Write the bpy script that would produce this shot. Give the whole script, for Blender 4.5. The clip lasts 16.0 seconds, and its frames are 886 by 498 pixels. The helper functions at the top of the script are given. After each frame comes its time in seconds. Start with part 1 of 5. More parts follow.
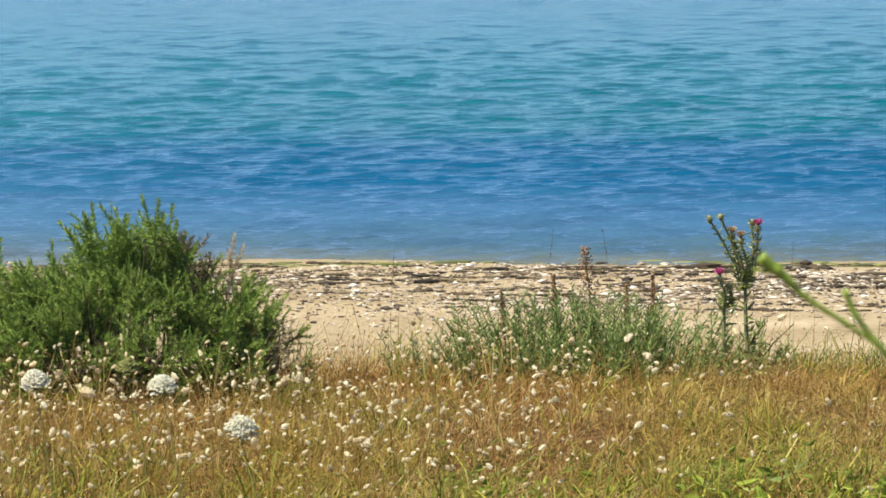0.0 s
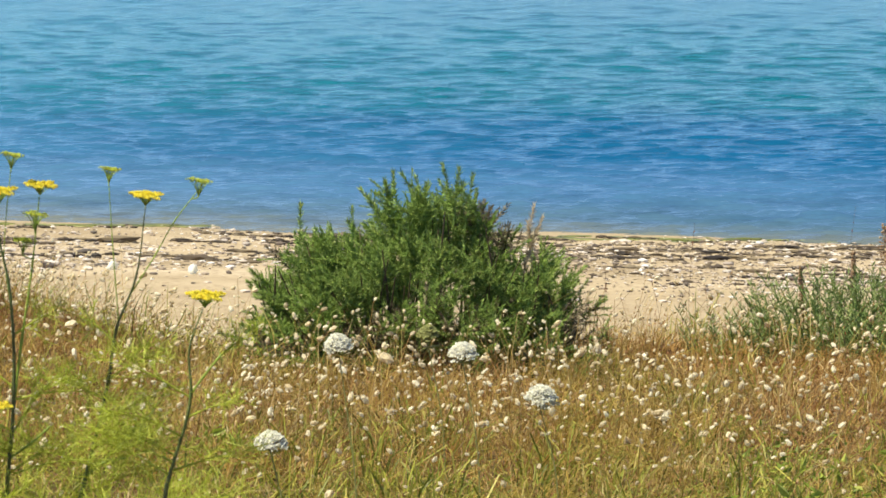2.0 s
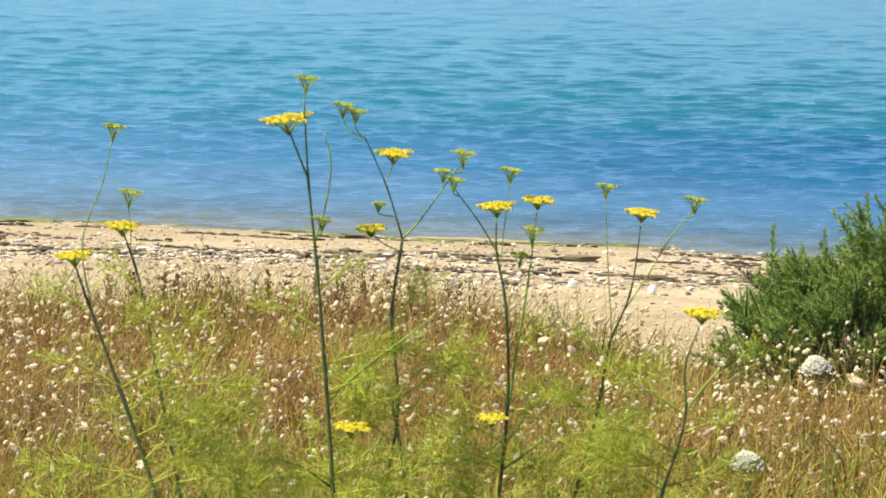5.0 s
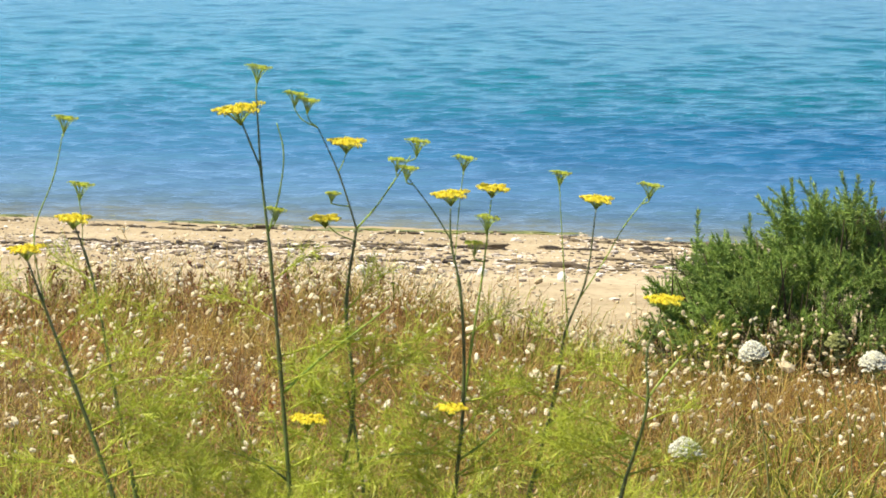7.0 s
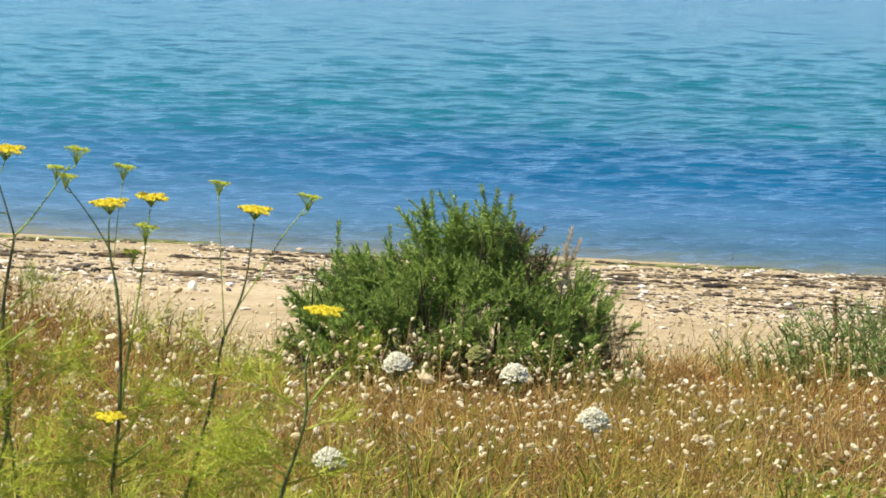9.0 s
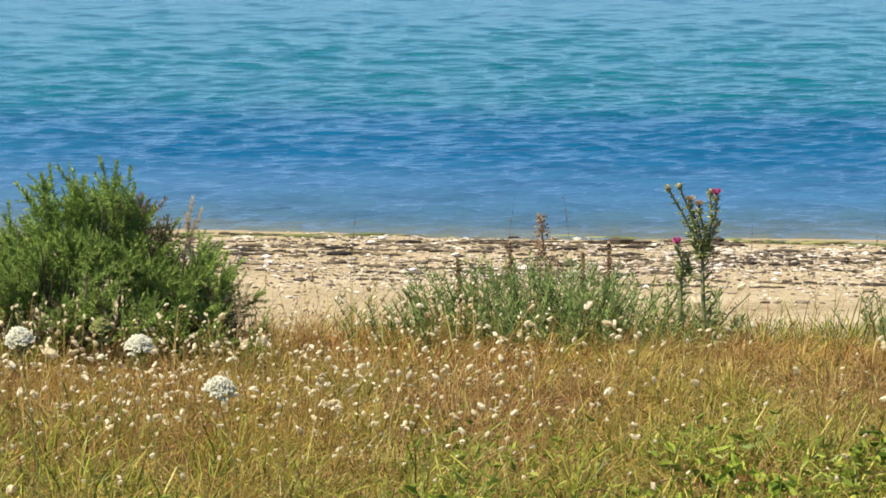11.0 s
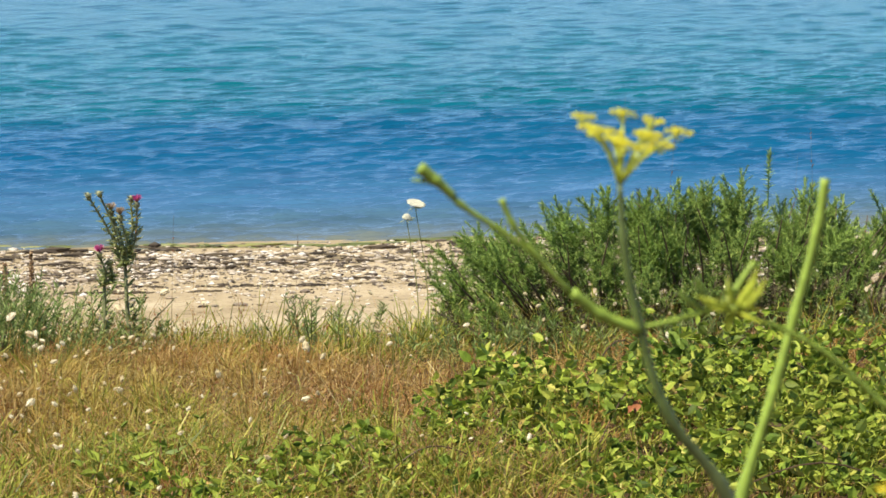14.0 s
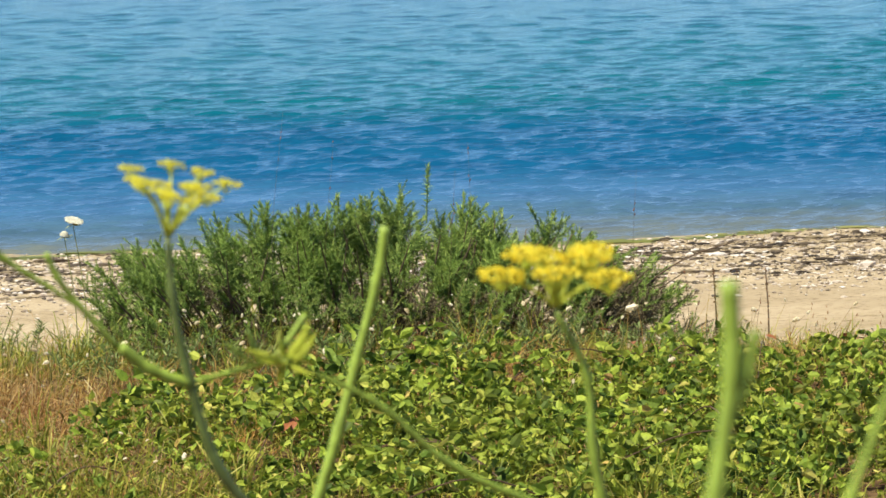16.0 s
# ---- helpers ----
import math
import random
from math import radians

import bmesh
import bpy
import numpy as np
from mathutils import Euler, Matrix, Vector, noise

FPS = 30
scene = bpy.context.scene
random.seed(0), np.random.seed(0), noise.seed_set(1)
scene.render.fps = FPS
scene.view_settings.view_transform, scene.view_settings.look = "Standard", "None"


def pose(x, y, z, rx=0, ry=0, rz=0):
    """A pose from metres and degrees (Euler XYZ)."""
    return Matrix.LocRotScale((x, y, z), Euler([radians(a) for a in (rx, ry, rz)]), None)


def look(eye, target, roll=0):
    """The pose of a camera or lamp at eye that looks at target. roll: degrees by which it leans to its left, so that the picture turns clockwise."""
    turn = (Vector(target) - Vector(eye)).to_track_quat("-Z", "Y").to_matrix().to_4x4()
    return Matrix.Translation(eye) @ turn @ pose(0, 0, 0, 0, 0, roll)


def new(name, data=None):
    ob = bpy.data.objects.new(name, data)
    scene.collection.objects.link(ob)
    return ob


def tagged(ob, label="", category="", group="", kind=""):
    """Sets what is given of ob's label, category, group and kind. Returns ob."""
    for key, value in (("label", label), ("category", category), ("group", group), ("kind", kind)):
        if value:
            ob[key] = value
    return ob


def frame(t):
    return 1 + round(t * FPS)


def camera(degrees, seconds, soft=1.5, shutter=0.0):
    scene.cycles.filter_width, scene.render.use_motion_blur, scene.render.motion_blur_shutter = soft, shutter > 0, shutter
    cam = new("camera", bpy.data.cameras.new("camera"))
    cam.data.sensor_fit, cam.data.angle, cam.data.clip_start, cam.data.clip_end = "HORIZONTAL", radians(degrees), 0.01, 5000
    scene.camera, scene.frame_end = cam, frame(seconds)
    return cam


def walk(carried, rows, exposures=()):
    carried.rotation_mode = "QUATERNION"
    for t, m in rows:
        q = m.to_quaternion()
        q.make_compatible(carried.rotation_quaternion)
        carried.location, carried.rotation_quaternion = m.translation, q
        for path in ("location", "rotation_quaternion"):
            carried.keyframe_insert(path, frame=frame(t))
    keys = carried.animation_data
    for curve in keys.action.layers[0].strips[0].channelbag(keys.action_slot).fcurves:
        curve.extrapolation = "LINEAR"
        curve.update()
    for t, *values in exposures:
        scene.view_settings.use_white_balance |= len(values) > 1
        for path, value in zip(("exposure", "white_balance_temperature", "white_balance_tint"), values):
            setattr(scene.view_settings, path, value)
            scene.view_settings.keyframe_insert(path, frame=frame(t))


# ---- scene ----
cam = camera(13.76, 16.0, soft=1.6)
PATH = [
    (0, look((0.091, -0.013, 1.616), (0.8046, 9.8893, 0.4159), -0.82)),
    (0.5, look((0.085, -0.024, 1.622), (0.6411, 9.8868, 0.4149), -0.56)),
    (1, look((0.078, -0.013, 1.610), (0.4602, 9.9005, 0.3586), -0.47)),
    (1.5, look((0.068, -0.008, 1.607), (0.2009, 9.9124, 0.3533), -0.41)),
    (2, look((0.056, 0.009, 1.605), (-0.0111, 9.9284, 0.3416), -0.08)),
    (2.5, look((0.050, 0.015, 1.604), (-0.2071, 9.9315, 0.3431), 0.31)),
    (3, look((0.041, 0.005, 1.608), (-0.4019, 9.9153, 0.3465), 0.29)),
    (3.5, look((0.027, -0.017, 1.608), (-0.6787, 9.8787, 0.3552), -0.05)),
    (4, look((0.015, -0.039, 1.610), (-0.9236, 9.8398, 0.3743), 0.14)),
    (4.5, look((0.015, -0.031, 1.606), (-1.1216, 9.8300, 0.3907), 0.19)),
    (4.7, look((0.015, -0.027, 1.605), (-1.1942, 9.8263, 0.3974), 0.24)),
    (5.225, look((0.005, -0.016, 1.604), (-1.3486, 9.8177, 0.3932), 0.19)),
    (5.75, look((-0.018, 0.003, 1.603), (-1.4017, 9.8310, 0.3774), 0.08)),
    (6.275, look((-0.041, 0.021, 1.602), (-1.3455, 9.8579, 0.3608), 0.00)),
    (6.8, look((-0.054, 0.028, 1.603), (-1.1718, 9.8865, 0.3542), 0.06)),
    (7, look((-0.053, 0.009, 1.600), (-1.0968, 9.8771, 0.3622), -0.23)),
    (7.5, look((-0.068, 0.016, 1.606), (-0.8677, 9.9066, 0.3633), 0.77)),
    (8, look((-0.059, 0.003, 1.608), (-0.6526, 9.9114, 0.3906), 1.36)),
    (8.5, look((-0.086, 0.009, 1.599), (-0.3685, 9.9331, 0.4054), 1.24)),
    (9, look((-0.088, -0.011, 1.603), (-0.1222, 9.9166, 0.3997), 1.19)),
    (9.5, look((-0.092, 0.018, 1.601), (0.1237, 9.9421, 0.3904), 1.50)),
    (10, look((-0.089, 0.024, 1.594), (0.3646, 9.9390, 0.3736), 0.51)),
    (10.2, look((-0.087, 0.024, 1.596), (0.5127, 9.9281, 0.3503), 0.31)),
    (10.725, look((-0.083, 0.021, 1.592), (0.7849, 9.9036, 0.3317), 0.11)),
    (11.25, look((-0.076, 0.014, 1.586), (1.0365, 9.8684, 0.3024), 0.01)),
    (11.775, look((-0.068, 0.005, 1.580), (1.2863, 9.8270, 0.2751), -0.03)),
    (12.3, look((-0.061, 0.001, 1.579), (1.5534, 9.7818, 0.2623), -0.07)),
    (12.5, look((-0.055, 0.009, 1.581), (1.6758, 9.7691, 0.2590), -0.24)),
    (13, look((-0.040, -0.002, 1.592), (1.9423, 9.7083, 0.2564), -0.27)),
    (13.5, look((-0.036, 0.001, 1.590), (2.2129, 9.6620, 0.3189), -0.69)),
    (14, look((-0.025, 0.007, 1.591), (2.4548, 9.6113, 0.3260), -0.78)),
    (14.5, look((0.002, 0.032, 1.594), (2.7166, 9.5757, 0.3456), -0.94)),
    (15, look((-0.008, -0.006, 1.594), (2.9153, 9.4758, 0.3513), -0.69)),
    (15.5, look((0.013, 0.019, 1.596), (3.1363, 9.4374, 0.3529), -0.92)),
    (16, look((0.025, 0.010, 1.604), (3.3517, 9.3577, 0.3569), -0.62)),
]
EXPOSURES = [(0, 0.76), (2.5, 0.86), (4.5, 0.96), (7, 1.0), (9, 0.87), (10, 0.81), (12.5, 0.81), (14.5, 0.81), (16, 0.78)]
walk(cam, PATH, EXPOSURES)
cam.data.dof.use_dof = True
cam.data.dof.focus_distance = 11.5
cam.data.dof.aperture_fstop = 56

# world: clear summer sky, high sun to the camera's left
SUN_EL, SUN_AZ = 60.0, 250.0
world = bpy.data.worlds.new("sky")
scene.world = world
world.use_nodes = True
wn = world.node_tree
sky = wn.nodes.new("ShaderNodeTexSky")
sky.sky_type = "NISHITA"
sky.sun_disc = False
sky.sun_elevation, sky.sun_rotation = radians(SUN_EL), radians(SUN_AZ)
sky.air_density, sky.dust_density, sky.ozone_density = 0.7, 0.0, 6.0
sky.altitude = 1500
wn.links.new(sky.outputs["Color"], wn.nodes["Background"].inputs["Color"])
wn.nodes["Background"].inputs["Strength"].default_value = 0.10
sun_data = bpy.data.lights.new("sun", "SUN")
sun_data.energy, sun_data.angle, sun_data.color = 5.0, radians(0.53), (1.0, 0.94, 0.78)
sun = new("sun", sun_data)
to_sun = Vector((math.sin(radians(SUN_AZ)) * math.cos(radians(SUN_EL)),
                 math.cos(radians(SUN_AZ)) * math.cos(radians(SUN_EL)), math.sin(radians(SUN_EL))))
sun.matrix_world = look(to_sun * 30, (0, 0, 0))

# ---- materials ----
def shader(name, rough=0.6, spec=0.3, metal=0.0):
    """A material with its node tree, links and Principled node."""
    m = bpy.data.materials.new(name)
    m.use_nodes = True
    nt = m.node_tree
    b = nt.nodes["Principled BSDF"]
    b.inputs["Roughness"].default_value = rough
    b.inputs["Specular IOR Level"].default_value = spec
    b.inputs["Metallic"].default_value = metal
    return m, nt, b


def ramp(nt, fac, stops, mode="LINEAR"):
    r = nt.nodes.new("ShaderNodeValToRGB")
    r.color_ramp.interpolation = mode
    e = r.color_ramp.elements
    e[0].position, e[0].color = stops[0][0], (*stops[0][1], 1)
    e[1].position, e[1].color = stops[-1][0], (*stops[-1][1], 1)
    for p, c in stops[1:-1]:
        k = e.new(p)
        k.color = (*c, 1)
    nt.links.new(fac, r.inputs["Fac"])
    return r.outputs["Color"]


def coords(nt):
    return nt.nodes.new("ShaderNodeTexCoord").outputs["Object"]


def noise_at(nt, scale, detail=4.0, stretch=None, rough=0.55):
    n = nt.nodes.new("ShaderNodeTexNoise")
    n.inputs["Scale"].default_value, n.inputs["Detail"].default_value = scale, detail
    n.inputs["Roughness"].default_value = rough
    src = coords(nt)
    if stretch:
        mp = nt.nodes.new("ShaderNodeMapping")
        mp.inputs["Scale"].default_value = stretch
        nt.links.new(src, mp.inputs["Vector"])
        src = mp.outputs["Vector"]
    nt.links.new(src, n.inputs["Vector"])
    return n.outputs["Fac"]


def mix(nt, fac, a, b, kind="MIX"):
    x = nt.nodes.new("ShaderNodeMix")
    x.data_type, x.blend_type = "RGBA", kind
    for sock, v in ((x.inputs["Factor"], fac), (x.inputs["A"], a), (x.inputs["B"], b)):
        if isinstance(v, bpy.types.NodeSocket):
            nt.links.new(v, sock)
        elif isinstance(v, tuple):
            sock.default_value = (*v, 1)
        else:
            sock.default_value = v
    return x.outputs["Result"]


def calc(nt, op, a, b=0.0):
    m = nt.nodes.new("ShaderNodeMath")
    m.operation = op
    for sock, v in zip(m.inputs, (a, b)):
        if isinstance(v, bpy.types.NodeSocket):
            nt.links.new(v, sock)
        else:
            sock.default_value = v
    return m.outputs["Value"]


def bump(nt, b, height, strength=0.4, distance=0.01):
    n = nt.nodes.new("ShaderNodeBump")
    n.inputs["Strength"].default_value, n.inputs["Distance"].default_value = strength, distance
    nt.links.new(height, n.inputs["Height"])
    nt.links.new(n.outputs["Normal"], b.inputs["Normal"])


def thin(nt, b, colour, amount):
    """Let some light through a leaf or petal."""
    tr = nt.nodes.new("ShaderNodeBsdfTranslucent")
    nt.links.new(colour, tr.inputs["Color"])
    ms = nt.nodes.new("ShaderNodeMixShader")
    ms.inputs["Fac"].default_value = amount
    nt.links.new(b.outputs["BSDF"], ms.inputs[1])
    nt.links.new(tr.outputs["BSDF"], ms.inputs[2])
    nt.links.new(ms.outputs["Shader"], nt.nodes["Material Output"].inputs["Surface"])


def islands(nt):
    return nt.nodes.new("ShaderNodeNewGeometry").outputs["Random Per Island"]


def plant(name, stops, rough=0.55, spec=0.25, through_light=0.25, patch=None, patch_scale=2.0, patch_col=(0.1, 0.1, 0.1), by_object=False, more=()):
    """Leaf or stalk: a spread of colours over its pieces, with broad patches and fine grain."""
    m, nt, b = shader(name, rough, spec)
    rnd = nt.nodes.new("ShaderNodeObjectInfo").outputs["Random"] if by_object else islands(nt)
    col = ramp(nt, rnd, stops)
    if patch:
        n = ramp(nt, noise_at(nt, patch_scale, 3), [(0.42, (0, 0, 0)), (0.62, (1, 1, 1))])
        col = mix(nt, calc(nt, "MULTIPLY", n, patch), col, patch_col)
    for scale, amount, tone in more:
        n = ramp(nt, noise_at(nt, scale, 4), [(0.45, (0, 0, 0)), (0.66, (1, 1, 1))])
        col = mix(nt, calc(nt, "MULTIPLY", n, amount), col, tone, "MULTIPLY")
    grain = ramp(nt, noise_at(nt, 180, 2), [(0.3, (0.72, 0.72, 0.72)), (0.7, (1.12, 1.12, 1.12))])
    col = mix(nt, 1.0, col, grain, "MULTIPLY")
    nt.links.new(col, b.inputs["Base Color"])
    if through_light:
        thin(nt, b, col, through_light)
    return m


# bank soil above, sand on the beach, darker where the water wets it
ground_mat, nt, b = shader("soil_and_sand", 0.9, 0.15)
xyz = nt.nodes.new("ShaderNodeSeparateXYZ")
nt.links.new(coords(nt), xyz.inputs[0])
soil = ramp(nt, noise_at(nt, 9, 6), [(0.3, (0.05, 0.028, 0.013)), (0.55, (0.11, 0.065, 0.03)), (0.75, (0.19, 0.12, 0.055))])
sand = ramp(nt, noise_at(nt, 0.55, 6, (0.5, 1.6, 1.0)), [(0.3, (0.28, 0.215, 0.125)), (0.55, (0.38, 0.30, 0.185)), (0.75, (0.46, 0.375, 0.25))])
specks = ramp(nt, noise_at(nt, 14, 5, (0.6, 1.2, 1.0)), [(0.36, (0.55, 0.5, 0.45)), (0.46, (1, 1, 1)), (0.64, (1, 1, 1)), (0.72, (1.18, 1.18, 1.2))])
sand = mix(nt, 1.0, sand, specks, "MULTIPLY")
offshore = calc(nt, "SUBTRACT", calc(nt, "ADD", xyz.outputs["Y"], calc(nt, "MULTIPLY", xyz.outputs["X"], 0.1966)), 47.28)
wet = calc(nt, "ADD", offshore, calc(nt, "MULTIPLY", calc(nt, "SUBTRACT", noise_at(nt, 0.8, 3), 0.5), 1.2))
wetness = ramp(nt, calc(nt, "ADD", calc(nt, "MULTIPLY", wet, 0.5), 0.75), [(0.0, (0, 0, 0)), (1.0, (1, 1, 1))])
sand = mix(nt, wetness, sand, (0.30, 0.235, 0.14))
low = ramp(nt, calc(nt, "ADD", calc(nt, "MULTIPLY", xyz.outputs["Z"], -0.5), -0.2), [(0.0, (0, 0, 0)), (0.6, (1, 1, 1))])
nt.links.new(mix(nt, low, soil, sand), b.inputs["Base Color"])
bump(nt, b, noise_at(nt, 22, 6), 0.6, 0.03)

# sea: shallow over sand, a deep blue weed-dark belt, turquoise beyond
water_mat, nt, b = shader("sea_water", 0.14, 0.12)
b.inputs["IOR"].default_value = 1.33
xyz = nt.nodes.new("ShaderNodeSeparateXYZ")
nt.links.new(coords(nt), xyz.inputs[0])
off = calc(nt, "SUBTRACT", calc(nt, "ADD", xyz.outputs["Y"], calc(nt, "MULTIPLY", xyz.outputs["X"], 0.18)), 47.2)
off = calc(nt, "ADD", off, calc(nt, "MULTIPLY", calc(nt, "SUBTRACT", noise_at(nt, 0.16, 4, (0.5, 1.3, 1.0)), 0.5), 5.5))
depth = ramp(nt, calc(nt, "DIVIDE", off, 70.0), [
    (0.0, (0.12, 0.135, 0.115)), (0.03, (0.052, 0.105, 0.15)), (0.075, (0.040, 0.118, 0.222)), (0.14, (0.004, 0.074, 0.164)),
    (0.22, (0.002, 0.070, 0.144)), (0.30, (0.002, 0.092, 0.124)), (0.5, (0.002, 0.100, 0.125)), (1.0, (0.001, 0.076, 0.112))])
pale = ramp(nt, calc(nt, "DIVIDE", off, 70.0), [
    (0.0, (0.13, 0.145, 0.125)), (0.03, (0.10, 0.15, 0.18)), (0.075, (0.098, 0.178, 0.25)), (0.14, (0.064, 0.165, 0.26)),
    (0.22, (0.040, 0.142, 0.222)), (0.30, (0.022, 0.136, 0.188)), (0.5, (0.010, 0.125, 0.158)), (1.0, (0.006, 0.104, 0.146))])
west = ramp(nt, calc(nt, "ADD", calc(nt, "MULTIPLY", xyz.outputs["X"], -0.055), 0.1), [(0.0, (0, 0, 0)), (1.0, (0.9, 0.9, 0.9))])
depth = mix(nt, west, depth, pale)
# light and dark of the ripples, multiplied into the water's colour
ripple_shading = ramp(nt, noise_at(nt, 1.1, 6, (0.75, 1.0, 1.0), 0.65), [(0.3, (0.7, 0.75, 0.8)), (0.5, (1, 1, 1)), (0.7, (1.15, 1.12, 1.1))])
nt.links.new(mix(nt, 1.0, depth, ripple_shading, "MULTIPLY"), b.inputs["Base Color"])
bump(nt, b, noise_at(nt, 5.0, 3, (0.5, 1.2, 1.0), 0.6), 1.0, 0.03)

# stones, wrack
stone_mat, nt, b = shader("beach_stone", 0.75, 0.25)
c = ramp(nt, nt.nodes.new("ShaderNodeObjectInfo").outputs["Random"], [(0.0, (0.09, 0.075, 0.06)), (0.35, (0.22, 0.18, 0.14)), (0.65, (0.38, 0.32, 0.26)), (0.9, (0.55, 0.50, 0.44)), (1.0, (0.76, 0.74, 0.70))])
c = mix(nt, 1.0, c, ramp(nt, noise_at(nt, 40, 4), [(0.3, (0.7, 0.7, 0.7)), (0.7, (1.1, 1.1, 1.1))]), "MULTIPLY")
nt.links.new(c, b.inputs["Base Color"])
bump(nt, b, noise_at(nt, 60, 4), 0.3, 0.01)
pebble_mat, nt, b = shader("pebbles", 0.75, 0.25)
c = ramp(nt, islands(nt), [(0.0, (0.07, 0.055, 0.045)), (0.22, (0.18, 0.14, 0.105)), (0.42, (0.36, 0.29, 0.21)), (0.65, (0.54, 0.46, 0.37)), (0.88, (0.64, 0.57, 0.48)), (1.0, (0.78, 0.74, 0.67))])
c = mix(nt, 1.0, c, ramp(nt, noise_at(nt, 50, 3), [(0.3, (0.75, 0.75, 0.75)), (0.7, (1.1, 1.1, 1.1))]), "MULTIPLY")
nt.links.new(c, b.inputs["Base Color"])
wrack_mat = plant("seaweed_wrack", [(0.0, (0.02, 0.015, 0.01)), (0.5, (0.07, 0.05, 0.03)), (0.85, (0.14, 0.105, 0.06)), (1.0, (0.24, 0.19, 0.11))], 0.6, 0.3, 0.0)
algae_mat = plant("green_algae", [(0.0, (0.07, 0.085, 0.015)), (0.6, (0.15, 0.16, 0.035)), (1.0, (0.26, 0.25, 0.07))], 0.5, 0.35, 0.0)

# grasses
# dry grass: the scale 7 patches paint dark, shaded gaps into the blades' colour
dry_mat = plant("dry_grass", [(0.0, (0.19, 0.085, 0.025)), (0.25, (0.36, 0.20, 0.055)), (0.55, (0.50, 0.33, 0.095)), (0.8, (0.57, 0.42, 0.145)), (1.0, (0.72, 0.60, 0.30))],
                0.6, 0.25, 0.35, 0.6, 1.6, (0.42, 0.36, 0.06), more=((1.1, 0.8, (0.95, 0.66, 0.6)), (7.0, 0.8, (0.46, 0.40, 0.36)), (11.0, 0.6, (1.35, 1.4, 1.5))))
seed_mat = plant("grass_seed_heads", [(0.0, (0.22, 0.09, 0.035)), (0.5, (0.42, 0.2, 0.075)), (1.0, (0.6, 0.4, 0.2))], 0.65, 0.2, 0.25)
green_mat = plant("green_grass", [(0.0, (0.09, 0.12, 0.014)), (0.4, (0.22, 0.25, 0.03)), (0.75, (0.38, 0.37, 0.05)), (1.0, (0.55, 0.48, 0.10))], 0.5, 0.3, 0.35)
tail_mat = plant("hare_tail_fluff", [(0.0, (0.62, 0.49, 0.28)), (0.4, (0.85, 0.73, 0.47)), (1.0, (0.94, 0.87, 0.66))], 0.85, 0.1, 0.4)
low_herb_leaf_mat = plant("low_herb_leaf_single", [(0.0, (0.13, 0.19, 0.025)), (0.5, (0.29, 0.36, 0.045)), (1.0, (0.48, 0.50, 0.09))], 0.5, 0.3, 0.35, by_object=True)
low_herb_mat = plant("low_herb_leaf", [(0.0, (0.13, 0.19, 0.025)), (0.5, (0.29, 0.36, 0.045)), (1.0, (0.48, 0.50, 0.09))], 0.5, 0.3, 0.35)
rust_mat = plant("rust_dock_seeds", [(0.0, (0.07, 0.025, 0.014)), (0.6, (0.20, 0.075, 0.035)), (1.0, (0.38, 0.19, 0.1))], 0.65, 0.2, 0.1)
straw_mat = plant("straw_stem", [(0.0, (0.30, 0.19, 0.07)), (1.0, (0.52, 0.38, 0.17))], 0.6, 0.25, 0.2)

# shrubs and herbs
gorse_mat = plant("gorse_spines", [(0.0, (0.06, 0.105, 0.026)), (0.35, (0.165, 0.255, 0.06)), (0.7, (0.30, 0.42, 0.09)), (1.0, (0.50, 0.56, 0.15))], 0.55, 0.14, 0.13, 0.45, 5.0, (0.25, 0.37, 0.065))
gorse_dry_mat = plant("dead_gorse_spines", [(0.0, (0.06, 0.048, 0.028)), (0.6, (0.14, 0.115, 0.06)), (1.0, (0.30, 0.25, 0.14))], 0.7, 0.2, 0.15)
gorse_tan_mat = plant("tan_gorse_spines", [(0.0, (0.45, 0.35, 0.21)), (0.6, (0.64, 0.52, 0.34)), (1.0, (0.80, 0.70, 0.5))], 0.75, 0.2, 0.4)
bark_mat = plant("gorse_bark", [(0.0, (0.07, 0.05, 0.03)), (1.0, (0.16, 0.115, 0.07))], 0.8, 0.15, 0.0)
herb_mat = plant("grey_green_leaf", [(0.0, (0.085, 0.14, 0.035)), (0.5, (0.205, 0.29, 0.078)), (1.0, (0.40, 0.46, 0.16))], 0.55, 0.25, 0.25)
herb_stem_mat = plant("herb_stem", [(0.0, (0.10, 0.12, 0.04)), (1.0, (0.22, 0.2, 0.08))], 0.6, 0.25, 0.0)
thistle_mat = plant("thistle_green", [(0.0, (0.10, 0.12, 0.05)), (0.5, (0.22, 0.24, 0.11)), (1.0, (0.38, 0.37, 0.2))], 0.6, 0.25, 0.15)
thistle_leaf_mat = plant("thistle_leaf", [(0.0, (0.17, 0.20, 0.06)), (0.5, (0.36, 0.40, 0.14)), (1.0, (0.58, 0.57, 0.29))], 0.6, 0.25, 0.3)
thistle_dry_mat = plant("thistle_seed_down", [(0.0, (0.4, 0.27, 0.17)), (1.0, (0.62, 0.48, 0.34))], 0.8, 0.15, 0.2)
pink_mat = plant("thistle_pink", [(0.0, (0.52, 0.06, 0.22)), (1.0, (0.78, 0.20, 0.45))], 0.6, 0.2, 0.3)
dock_mat = plant("dock_seeds", [(0.0, (0.20, 0.10, 0.05)), (0.6, (0.40, 0.25, 0.13)), (1.0, (0.6, 0.45, 0.26))], 0.65, 0.2, 0.2)
